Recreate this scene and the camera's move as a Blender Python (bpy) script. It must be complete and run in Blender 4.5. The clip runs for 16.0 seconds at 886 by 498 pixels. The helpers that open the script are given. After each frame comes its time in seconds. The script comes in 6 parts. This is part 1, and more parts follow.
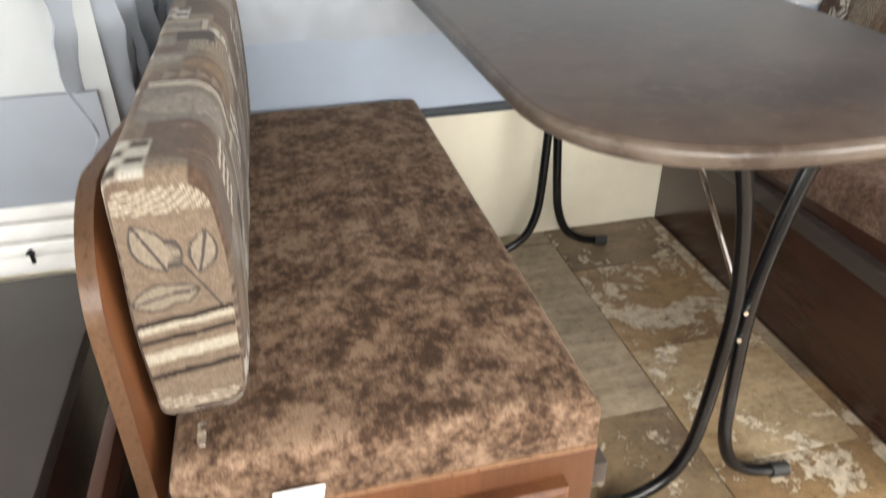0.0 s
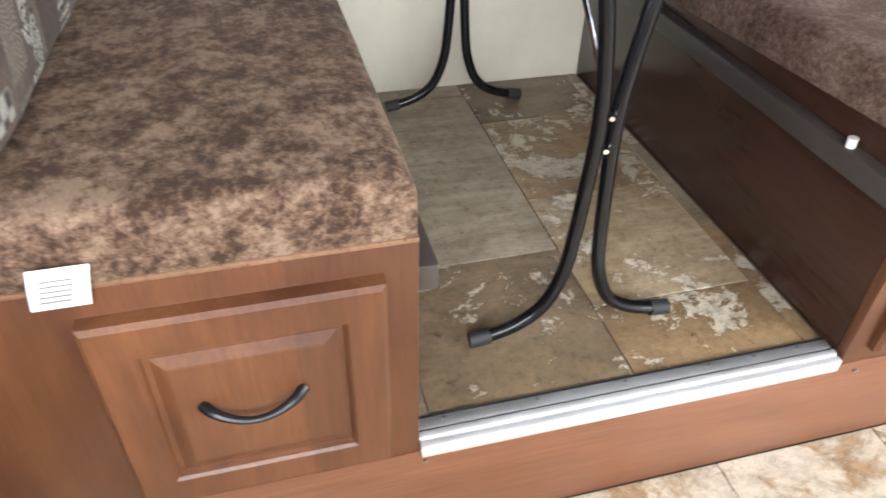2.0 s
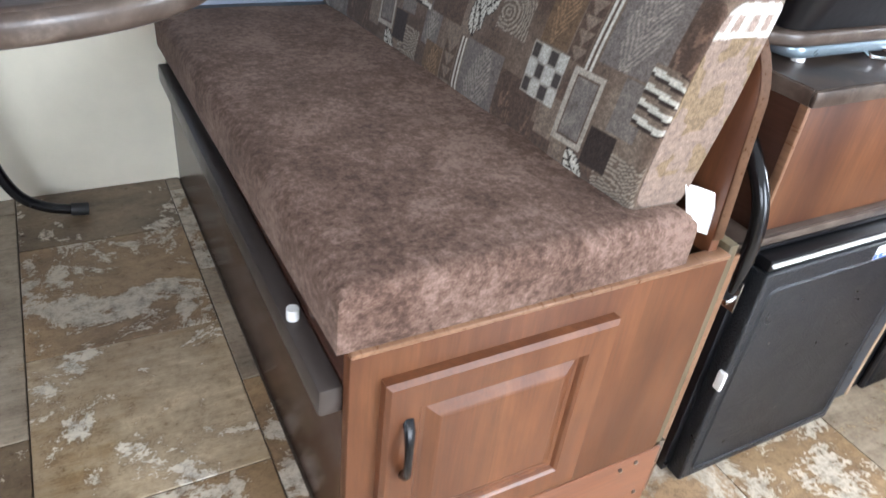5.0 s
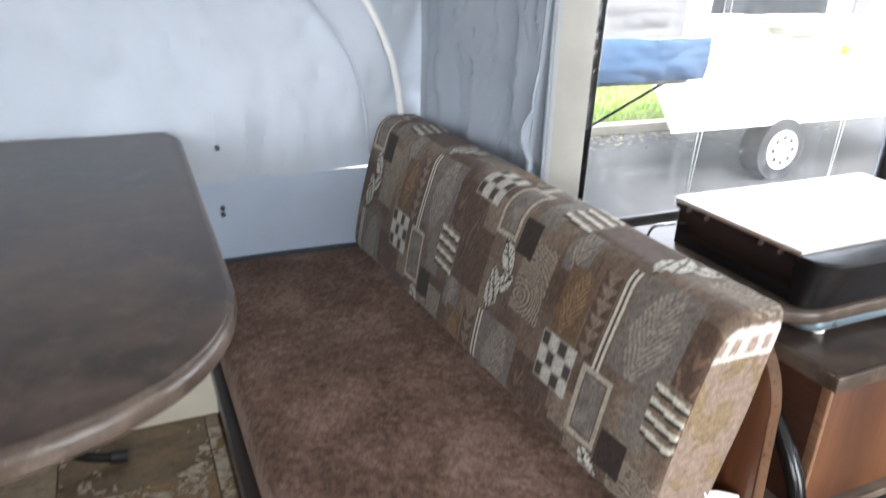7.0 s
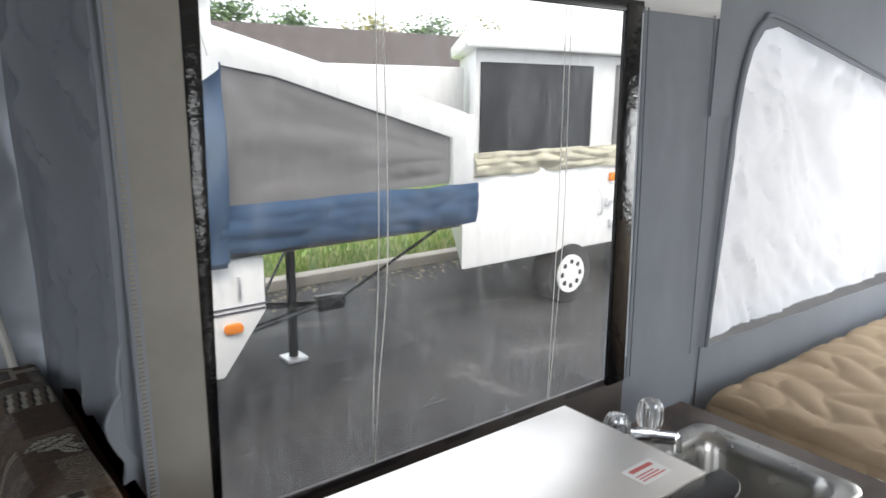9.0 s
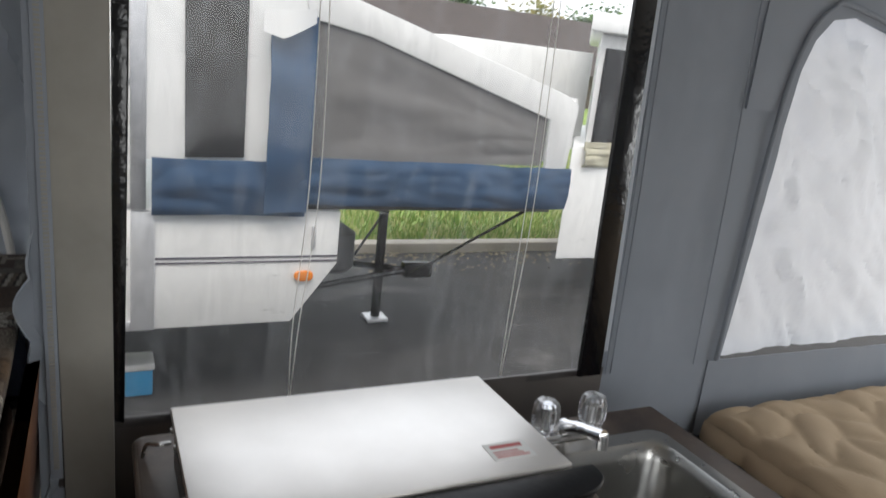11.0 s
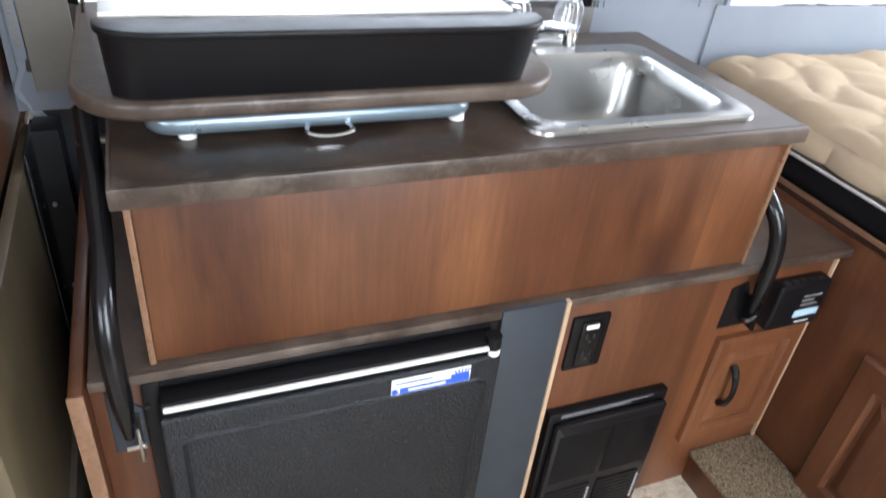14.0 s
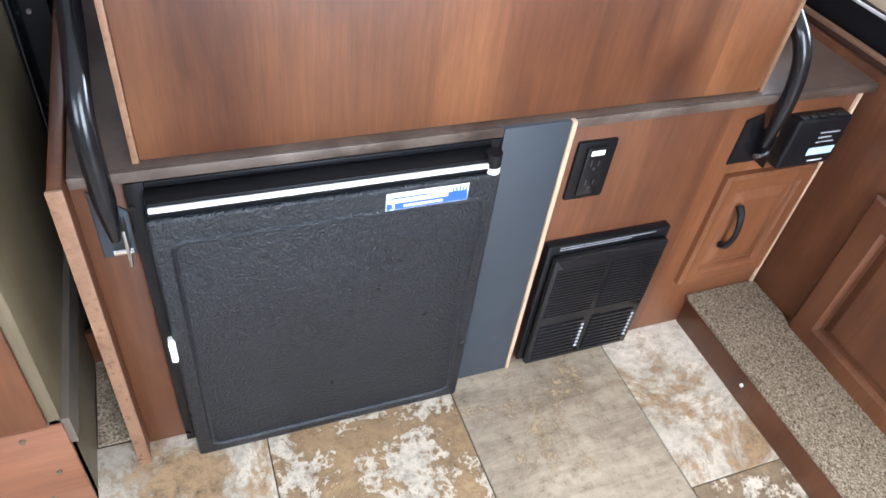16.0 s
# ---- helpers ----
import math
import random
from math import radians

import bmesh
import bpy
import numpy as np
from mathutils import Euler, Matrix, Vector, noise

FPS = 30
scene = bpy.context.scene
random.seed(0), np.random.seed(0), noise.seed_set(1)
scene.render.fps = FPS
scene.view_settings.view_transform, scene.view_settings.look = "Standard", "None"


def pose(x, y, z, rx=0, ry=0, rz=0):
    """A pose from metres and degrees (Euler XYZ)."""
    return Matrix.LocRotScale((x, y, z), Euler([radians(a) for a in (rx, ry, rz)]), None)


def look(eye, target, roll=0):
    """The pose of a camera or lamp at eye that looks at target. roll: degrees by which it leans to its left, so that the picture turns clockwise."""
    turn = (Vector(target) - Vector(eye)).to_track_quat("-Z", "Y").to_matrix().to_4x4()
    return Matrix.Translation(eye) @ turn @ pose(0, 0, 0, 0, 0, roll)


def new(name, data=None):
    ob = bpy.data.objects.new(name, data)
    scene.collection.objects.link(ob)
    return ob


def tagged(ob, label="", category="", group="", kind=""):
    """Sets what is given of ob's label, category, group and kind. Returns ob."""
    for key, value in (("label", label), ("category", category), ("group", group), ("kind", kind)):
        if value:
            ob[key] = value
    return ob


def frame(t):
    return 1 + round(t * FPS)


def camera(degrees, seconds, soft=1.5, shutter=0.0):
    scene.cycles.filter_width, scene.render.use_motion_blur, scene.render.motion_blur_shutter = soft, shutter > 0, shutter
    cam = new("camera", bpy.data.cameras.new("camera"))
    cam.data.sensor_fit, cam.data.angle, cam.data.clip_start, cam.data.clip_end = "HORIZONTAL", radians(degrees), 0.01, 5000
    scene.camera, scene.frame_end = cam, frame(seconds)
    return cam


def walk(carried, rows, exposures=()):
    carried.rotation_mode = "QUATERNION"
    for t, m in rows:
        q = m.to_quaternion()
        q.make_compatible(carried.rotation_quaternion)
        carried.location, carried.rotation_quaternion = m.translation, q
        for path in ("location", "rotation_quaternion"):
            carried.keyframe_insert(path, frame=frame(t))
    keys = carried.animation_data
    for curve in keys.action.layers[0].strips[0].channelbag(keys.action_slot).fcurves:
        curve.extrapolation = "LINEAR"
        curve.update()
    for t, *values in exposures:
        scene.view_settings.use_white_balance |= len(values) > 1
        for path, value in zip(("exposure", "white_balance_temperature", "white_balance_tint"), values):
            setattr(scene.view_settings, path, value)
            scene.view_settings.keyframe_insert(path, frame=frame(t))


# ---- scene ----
cam = camera(64.0, 16.0, shutter=0.5)
PATH = [
    (0, (-0.345, -0.609, 1.377), (0.034, 1.052, 0.331), -0.9),
    (0.5, (-0.289, -0.651, 1.305), (0.004, 0.942, 0.13), -2.0),
    (1, (-0.232, -0.666, 1.239), (0.064, 0.881, 0.007), -3.2),
    (1.5, (-0.192, -0.665, 1.206), (0.174, 0.851, -0.046), -3.7),
    (2, (-0.153, -0.657, 1.179), (0.268, 0.847, -0.07), 1.6),
    (2.5, (-0.08, -0.655, 1.171), (0.484, 0.843, -0.029), 4.4),
    (3, (0.011, -0.624, 1.173), (0.785, 0.793, -0.007), 6.6),
    (3.5, (0.154, -0.541, 1.17), (1.088, 0.785, 0.0), 8.5),
    (3.7, (0.214, -0.521, 1.179), (1.197, 0.776, 0.017), 8.2),
    (5.8, (0.646, -0.556, 1.247), (1.317, 1.019, 0.213), 4.6),
    (6, (0.648, -0.548, 1.276), (1.283, 1.066, 0.28), 4.0),
    (6.5, (0.646, -0.527, 1.333), (1.336, 1.145, 0.48), 3.5),
    (7, (0.647, -0.485, 1.411), (1.422, 1.191, 0.644), 2.1),
    (7.5, (0.709, -0.4, 1.513), (1.674, 1.219, 0.843), 1.2),
    (8, (0.833, -0.303, 1.555), (2.065, 1.171, 1.001), 0.3),
    (8.5, (0.956, -0.286, 1.56), (2.281, 1.125, 1.053), -0.1),
    (8.7, (1.042, -0.295, 1.567), (2.326, 1.165, 1.096), -0.1),
    (10.8, (1.44, -0.468, 1.545), (2.35, 1.25, 1.076), 6.0),
    (11, (1.468, -0.496, 1.528), (2.34, 1.23, 1.019), 6.5),
    (11.5, (1.483, -0.53, 1.521), (2.296, 1.211, 0.967), 7.0),
    (12, (1.532, -0.56, 1.461), (2.284, 1.186, 0.842), 6.9),
    (12.5, (1.558, -0.592, 1.413), (2.302, 1.112, 0.675), 7.7),
    (13, (1.573, -0.614, 1.357), (2.291, 1.04, 0.492), 7.6),
    (13.5, (1.588, -0.638, 1.305), (2.295, 0.947, 0.311), 7.3),
    (14, (1.603, -0.651, 1.26), (2.299, 0.862, 0.152), 6.5),
    (14.5, (1.614, -0.66, 1.225), (2.297, 0.789, 0.029), 6.3),
    (15, (1.614, -0.669, 1.194), (2.261, 0.729, -0.082), 7.3),
    (15.5, (1.616, -0.672, 1.17), (2.246, 0.674, -0.169), 8.4),
    (16, (1.612, -0.677, 1.159), (2.252, 0.632, -0.21), 8.7),
]
EXPOSURES = [(0, 3.54, 7150, 10), (1.5, 3.46, 6500, 10), (3.5, 3.66, 5950, 10), (6, 3.30, 5850, 10), (6.5, 3.28, 6050, 10), (7, 3.20, 6300, 10), (8, 2.72, 6500, 10), (8.5, 2.05, 6600, 10), (8.7, 1.67, 6600, 10), (10.8, 0.92, 6650, 10), (12.5, 1.17, 6650, 10), (13, 1.31, 6500, 10), (13.5, 1.67, 6400, 10), (14, 2.80, 6050, 10), (14.5, 3.50, 5800, 10), (15, 3.52, 5700, 10), (16, 3.44, 5600, 10)]
walk(cam, [(t, look(eye, target, roll)) for t, eye, target, roll in PATH], EXPOSURES)

# ---- world and light ----
world = bpy.data.worlds.new("sky_world")
scene.world = world
world.use_nodes = True
wn = world.node_tree
sky = wn.nodes.new("ShaderNodeTexSky")
sky.sky_type, sky.sun_disc = "NISHITA", False
sky.sun_elevation, sky.sun_rotation = radians(55), radians(200)
sky.air_density, sky.dust_density, sky.ozone_density = 1.0, 5.0, 1.0
mixw = wn.nodes.new("ShaderNodeMixRGB")
mixw.inputs[0].default_value = 0.75
mixw.inputs[2].default_value = (7.5, 7.8, 8.2, 1)
wn.links.new(sky.outputs[0], mixw.inputs[1])
wn.links.new(mixw.outputs[0], wn.nodes["Background"].inputs[0])
wn.nodes["Background"].inputs[1].default_value = 0.15
sun = new("sun", bpy.data.lights.new("sun", "SUN"))
sun.data.energy, sun.data.angle, sun.data.color = 0.75, radians(25), (1.0, 0.96, 0.9)
sun.matrix_world = look((-3, -6, 10), (0, 0, 0))


def opening_lamp(name, eye, target, sx, sy, watts, color=(0.95, 0.98, 1.0)):
    ob = new(name, bpy.data.lights.new(name, "AREA"))
    ob.data.shape, ob.data.size, ob.data.size_y = "RECTANGLE", sx, sy
    ob.data.energy, ob.data.color = watts, color
    ob.matrix_world = look(eye, target)
    return ob


# area lamps added in unseen openings, standing in for sky light
opening_lamp("sky_lamp_side_opening", (-0.4, -1.84, 1.52), (0.4, 0.3, 0.3), 1.7, 0.8, 2.3)
opening_lamp("sky_lamp_door", (2.0, -1.84, 1.35), (1.4, -0.3, 0.2), 0.85, 1.1, 4.3)
opening_lamp("sky_lamp_bunk_end", (4.42, -0.2, 1.3), (2, -0.2, 0.9), 1.3, 0.7, 7.5)
opening_lamp("sky_lamp_left_end", (-2.42, -0.2, 1.3), (0, -0.1, 0.9), 1.3, 0.7, 1.4)


# ---- materials ----
class Mat:
    def __init__(self, name, rough=0.5, metal=0.0, spec=0.5):
        self.m = bpy.data.materials.new(name)
        self.m.use_nodes = True
        self.t = self.m.node_tree
        self.b = self.t.nodes["Principled BSDF"]
        self.out = self.t.nodes["Material Output"]
        self.b.inputs["Roughness"].default_value = rough
        self.b.inputs["Metallic"].default_value = metal
        self.b.inputs["Specular IOR Level"].default_value = spec
        self.co = self.t.nodes.new("ShaderNodeTexCoord").outputs["Object"]

    def n(self, kind, **props):
        node = self.t.nodes.new(kind)
        for k, v in props.items():
            if k == "op":
                node.operation = v
            elif k == "blend":
                node.blend_type = v
        return node

    def link(self, a, b):
        self.t.links.new(a, b)

    def mapped(self, scale=(1, 1, 1), spread=False, rot=(0, 0, 0)):
        mp = self.n("ShaderNodeMapping")
        mp.inputs["Scale"].default_value = scale
        mp.inputs["Rotation"].default_value = rot
        self.link(self.co, mp.inputs["Vector"])
        if spread:
            info = self.n("ShaderNodeObjectInfo")
            mul = self.n("ShaderNodeVectorMath", op="MULTIPLY")
            comb = self.n("ShaderNodeCombineXYZ")
            for i in range(3):
                self.link(info.outputs["Random"], comb.inputs[i])
            self.link(comb.outputs[0], mul.inputs[0])
            mul.inputs[1].default_value = (37, 53, 29)
            self.link(mul.outputs[0], mp.inputs["Location"])
        return mp.outputs[0]

    def noise(self, vec, scale=5, detail=4, rough=0.55, dist=0.0):
        nz = self.n("ShaderNodeTexNoise")
        nz.inputs["Scale"].default_value = scale
        nz.inputs["Detail"].default_value = detail
        nz.inputs["Roughness"].default_value = rough
        nz.inputs["Distortion"].default_value = dist
        self.link(vec, nz.inputs["Vector"])
        return nz.outputs["Fac"]

    def ramp(self, fac, stops):
        r = self.n("ShaderNodeValToRGB")
        e = r.color_ramp.elements
        while len(e) < len(stops):
            e.new(0.5)
        for el, (p, c) in zip(e, stops):
            el.position = p
            el.color = (*c, 1)
        self.link(fac, r.inputs[0])
        return r.outputs[0]

    def mix(self, fac, a, b, blend="MIX"):
        x = self.n("ShaderNodeMixRGB", blend=blend)
        for s, v in zip((0, 1, 2), (fac, a, b)):
            if isinstance(v, (int, float)):
                x.inputs[s].default_value = v if s == 0 else (v, v, v, 1)
            elif isinstance(v, tuple):
                x.inputs[s].default_value = (*v, 1)
            else:
                self.link(v, x.inputs[s])
        return x.outputs[0]

    def color(self, c):
        if isinstance(c, tuple):
            self.b.inputs["Base Color"].default_value = (*c, 1)
        else:
            self.link(c, self.b.inputs["Base Color"])
        return self

    def bump(self, fac, strength=0.2, dist=0.01):
        bp = self.n("ShaderNodeBump")
        bp.inputs["Strength"].default_value = strength
        bp.inputs["Distance"].default_value = dist
        self.link(fac, bp.inputs["Height"])
        self.link(bp.outputs[0], self.b.inputs["Normal"])
        return self

    def rough(self, fac, lo, hi):
        mr = self.n("ShaderNodeMapRange")
        mr.inputs["To Min"].default_value, mr.inputs["To Max"].default_value = lo, hi
        self.link(fac, mr.inputs["Value"])
        self.link(mr.outputs[0], self.b.inputs["Roughness"])
        return self


def plain(name, c, rough=0.5, metal=0.0, vary=0.12, scale=8, bump=0.0, bscale=60, spec=0.5):
    m = Mat(name, rough, metal, spec)
    v = m.mapped()
    nz = m.noise(v, scale, 5, 0.6)
    dark = tuple(x * (1 - vary) for x in c)
    light = tuple(min(1, x * (1 + vary)) for x in c)
    m.color(m.ramp(nz, [(0.3, dark), (0.7, light)]))
    m.rough(m.noise(v, scale * 3, 3), max(0.02, rough - 0.08), min(1, rough + 0.1))
    if bump:
        m.bump(m.noise(v, bscale, 3), bump, 0.004)
    return m.m


def wood(name, dark, mid, light, along="z", rough=0.42, grain=1.0):
    m = Mat(name, rough)
    s = {"z": (8, 8, 1.5), "x": (1.5, 8, 8), "y": (8, 1.5, 8)}[along]
    v = m.mapped(s, spread=True)
    big = m.noise(v, 1.1 * grain, 6, 0.62, 0.6)
    fine = m.noise(m.mapped(tuple(6 * q if q > 2 else 1.6 * q for q in s), spread=True), 3.0, 5, 0.7)
    col = m.ramp(big, [(0.25, dark), (0.5, mid), (0.78, light)])
    flecks = m.ramp(fine, [(0.35, (0.72, 0.72, 0.72)), (0.65, (1.08, 1.08, 1.08))])
    col = m.mix(0.75, col, flecks, "MULTIPLY")
    if along == "z":
        sep = m.n("ShaderNodeSeparateXYZ")
        m.link(m.co, sep.inputs[0])
        strip = m.n("ShaderNodeMath", op="MULTIPLY_ADD")
        m.link(sep.outputs[0], strip.inputs[0])
        strip.inputs[1].default_value, strip.inputs[2].default_value = 4.3, 0.35
        fl = m.n("ShaderNodeMath", op="FLOOR")
        m.link(strip.outputs[0], fl.inputs[0])
        wh = m.n("ShaderNodeTexWhiteNoise")
        wh.noise_dimensions = "1D"
        m.link(fl.outputs[0], wh.inputs["W"])
        col = m.mix(1.0, col, m.ramp(wh.outputs["Value"], [(0.0, (0.74, 0.72, 0.72)), (1.0, (1.18, 1.16, 1.12))]), "MULTIPLY")
        knots = m.noise(m.mapped((5, 5, 3), spread=True), 1.4, 5, 0.6, 1.2)
        col = m.mix(0.5, col, m.ramp(knots, [(0.32, (0.72, 0.66, 0.62)), (0.5, (1, 1, 1)), (0.7, (1.12, 1.1, 1.06))]), "MULTIPLY")
    m.color(col)
    m.rough(fine, rough - 0.08, rough + 0.06)
    m.bump(fine, 0.06, 0.002)
    return m.m


cherry = wood("cherry_laminate", (0.068, 0.022, 0.010), (0.130, 0.048, 0.019), (0.210, 0.086, 0.034))
cherry_x = wood("cherry_laminate_long", (0.14, 0.053, 0.026), (0.19, 0.076, 0.038), (0.235, 0.10, 0.052), "x")
cherry_edge = wood("cherry_edge", (0.155, 0.080, 0.044), (0.205, 0.110, 0.062), (0.26, 0.145, 0.084), "y", 0.3)
rail_mat = plain("dark_grey_brown_rail", (0.050, 0.040, 0.035), 0.35)
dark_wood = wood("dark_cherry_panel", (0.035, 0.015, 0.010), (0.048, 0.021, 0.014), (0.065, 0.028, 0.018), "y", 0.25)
cream_edge = plain("cream_edge_band", (0.44, 0.31, 0.20), 0.5)


def laminate(name, base, blotch, warm, rough):
    m = Mat(name, rough)
    v = m.mapped()
    a = m.noise(v, 7, 7, 0.62, 0.4)
    b = m.noise(v, 2.2, 4, 0.5)
    c = m.mix(m.ramp(b, [(0.4, (0, 0, 0)), (0.7, (1, 1, 1))]), base, warm)
    speck = m.noise(v, 26, 6, 0.75, 0.2)
    c = m.mix(m.ramp(speck, [(0.5, (0, 0, 0)), (0.75, (1, 1, 1))]), c, blotch)
    m.color(m.mix(m.ramp(a, [(0.42, (0, 0, 0)), (0.72, (1, 1, 1))]), c, blotch))
    m.rough(a, rough - 0.06, rough + 0.1)
    m.bump(m.noise(v, 240, 2), 0.05, 0.001)
    return m.m


counter_mat = laminate("bronze_laminate", (0.030, 0.021, 0.017), (0.10, 0.072, 0.054), (0.060, 0.033, 0.021), 0.34)
counter_edge = laminate("bronze_laminate_edge", (0.040, 0.028, 0.022), (0.14, 0.108, 0.085), (0.055, 0.035, 0.025), 0.32)


def velour(name, dark, mid, light, fine_share, patch):
    m = Mat(name, 0.95, spec=0.15)
    v = m.mapped()
    a = m.noise(v, patch, 4, 0.6, 0.0)
    b = m.noise(m.mapped((1, 0.8, 1)), 60 if patch > 10 else 85, 6, 0.8, 0.0)
    f = m.mix(fine_share, a, b)
    fibre = m.noise(m.mapped((500, 120, 500)), 1, 2)
    half = 0.07 if patch > 10 else 0.10
    col = m.ramp(f, [(0.5 - half, dark), (0.497, mid), (0.5 + half, light)])
    m.color(m.mix(0.8, col, m.ramp(fibre, [(0.3, (0.7, 0.7, 0.7)), (0.7, (1.15, 1.15, 1.15))]), "MULTIPLY"))
    m.b.inputs["Sheen Weight"].default_value = 0.15
    m.b.inputs["Sheen Roughness"].default_value = 0.4
    m.b.inputs["Sheen Tint"].default_value = (0.8, 0.62, 0.5, 1)
    m.bump(m.noise(v, 420, 2), 0.35, 0.003)
    return m.m


velour_l = velour("brown_velour", (0.050, 0.028, 0.018), (0.132, 0.081, 0.053), (0.245, 0.163, 0.111), 0.58, 15)
velour_r = velour("brown_velour_even", (0.058, 0.033, 0.024), (0.118, 0.072, 0.053), (0.215, 0.143, 0.112), 0.62, 9)


def woven(name):
    m = Mat(name, 0.9, spec=0.2)
    at = m.n("ShaderNodeVertexColor")
    at.layer_name = "weave"
    thr = m.noise(m.mapped((900, 260, 260)), 1, 2)
    thr2 = m.noise(m.mapped((150, 150, 150)), 1, 4, 0.8)
    c = m.mix(0.85, at.outputs[0], m.ramp(thr, [(0.3, (0.68, 0.68, 0.68)), (0.7, (1.2, 1.2, 1.2))]), "MULTIPLY")
    m.color(m.mix(0.5, c, m.ramp(thr2, [(0.35, (0.6, 0.6, 0.6)), (0.65, (1.3, 1.3, 1.3))]), "MULTIPLY"))
    m.b.inputs["Sheen Weight"].default_value = 0.1
    m.bump(thr, 0.4, 0.002)
    return m.m


patchwork = woven("patchwork_fabric")


def stone(name, ground, vein, flake, cut, streak):
    """Stone-look vinyl: a ground of two tones brushed one way, with hard-edged flakes of another layer over it."""
    m = Mat(name, 0.42)
    v = m.mapped((1, 1, 1), spread=True)
    broad = m.noise(v, 3.2, 12, 0.72, 0.5)
    brushed = m.noise(m.mapped((1.6, streak, 2), spread=True, rot=(0, 0, 0.45)), 3, 10, 0.78, 0.4)
    fine = m.noise(v, 40, 8, 0.8, 0.1)
    c = m.ramp(m.mix(0.5, broad, brushed), [(0.38, vein), (0.52, ground), (0.64, tuple(min(0.9, 1.45 * q) for q in ground))])
    edge = m.mix(0.23, m.noise(v, 5.0, 14, 0.76, 0.5), fine)
    c = m.mix(m.ramp(edge, [(cut, (0, 0, 0)), (cut + 0.018, (1, 1, 1))]), c, m.ramp(fine, [(0.38, tuple(0.62 * q for q in flake)), (0.55, flake)]))
    rim = m.ramp(edge, [(cut - 0.022, (1, 1, 1)), (cut - 0.004, (0.55, 0.47, 0.38)), (cut + 0.012, (1, 1, 1))])
    c = m.mix(0.8, c, rim, "MULTIPLY")
    spots = m.ramp(fine, [(0.34, (0.45, 0.38, 0.30)), (0.48, (0.95, 0.94, 0.92)), (0.62, (1.2, 1.2, 1.18))])
    m.color(m.mix(0.6, c, spots, "MULTIPLY"))
    m.rough(fine, 0.20, 0.40)
    m.bump(m.mix(0.4, edge, fine), 0.25, 0.004)
    return m.m


tile_mats = {
    "warm": stone("rust_and_white_stone_vinyl", (0.29, 0.195, 0.105), (0.15, 0.092, 0.050), (0.50, 0.435, 0.345), 0.512, 3),
    "pale": stone("chalky_stone_vinyl", (0.50, 0.44, 0.355), (0.33, 0.275, 0.21), (0.31, 0.205, 0.115), 0.522, 3),
    "cool": stone("brushed_tan_stone_vinyl", (0.31, 0.25, 0.18), (0.15, 0.115, 0.080), (0.36, 0.26, 0.15), 0.575, 9),
    "ochre": stone("ochre_brushed_stone_vinyl", (0.40, 0.31, 0.20), (0.26, 0.165, 0.075), (0.62, 0.56, 0.46), 0.545, 8),
    "dark": stone("umber_stone_vinyl", (0.20, 0.145, 0.088), (0.10, 0.066, 0.040), (0.52, 0.46, 0.37), 0.535, 4),
}
grout = plain("dark_tile_joint", (0.09, 0.07, 0.05), 0.8)


def canvas(name, c, trans=0.35, see=0.0, wrinkle=0.5):
    m = Mat(name, 0.85, spec=0.2)
    v = m.mapped()
    a = m.noise(v, 3, 5, 0.6, 0.5)
    m.color(m.ramp(a, [(0.3, tuple(x * 0.88 for x in c)), (0.7, c)]))
    m.bump(m.noise(m.mapped((5, 5, 3)), 1.6, 2, 0.45, 0.3), 0.3 * wrinkle, 0.012)
    tr = m.n("ShaderNodeBsdfTranslucent")
    tr.inputs[0].default_value = (*c, 1)
    mx = m.n("ShaderNodeMixShader")
    mx.inputs[0].default_value = trans
    m.link(m.b.outputs[0], mx.inputs[1])
    m.link(tr.outputs[0], mx.inputs[2])
    m.link(mx.outputs[0], m.out.inputs[0])
    return m.m


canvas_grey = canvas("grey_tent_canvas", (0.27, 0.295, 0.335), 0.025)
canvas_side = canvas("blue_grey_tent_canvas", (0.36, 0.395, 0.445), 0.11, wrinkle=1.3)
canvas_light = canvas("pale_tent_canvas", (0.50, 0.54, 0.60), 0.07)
# darker copy of the pale canvas, for the dim left end
canvas_pale = canvas("dimmed_pale_canvas", (0.42, 0.44, 0.45), 0.06)
canvas_white = canvas("white_window_flap", (0.86, 0.87, 0.90), 0.30, wrinkle=1.5)
canvas_blue = canvas("pale_blue_vinyl_band", (0.46, 0.53, 0.64), 0.06, wrinkle=0.2)
# brightness chosen to give the stove lid a pale reflection
head_canvas = canvas("bright_canvas_for_lid_reflection", (0.80, 0.80, 0.80), 0.35)
pole_mat = plain("beige_vinyl_strip", (0.27, 0.257, 0.23), 0.55)
cream_wall = plain("cream_wallboard", (0.74, 0.69, 0.56), 0.5, vary=0.05)
roof_mat = plain("white_roof_liner", (0.72, 0.72, 0.70), 0.7, vary=0.04)
black_enamel = plain("black_enamel", (0.006, 0.006, 0.007), 0.22, vary=0.2, spec=0.4)
black_plastic = plain("black_plastic", (0.006, 0.006, 0.007), 0.34, vary=0.2, bump=0.1, spec=0.22)
black_vinyl = plain("crinkled_black_vinyl", (0.006, 0.006, 0.007), 0.16, vary=0.2, bump=0.5, bscale=45)
rubber = plain("black_rubber", (0.02, 0.02, 0.021), 0.6)
fridge_skin = plain("pebbled_black_door", (0.0085, 0.0100, 0.0125), 0.30, vary=0.15, bump=0.8, bscale=250, spec=0.42)
grey_blue = plain("slate_painted_metal", (0.032, 0.039, 0.048), 0.45, vary=0.08)
steel = plain("brushed_stainless", (0.40, 0.395, 0.38), 0.29, 1.0, vary=0.05, scale=5)
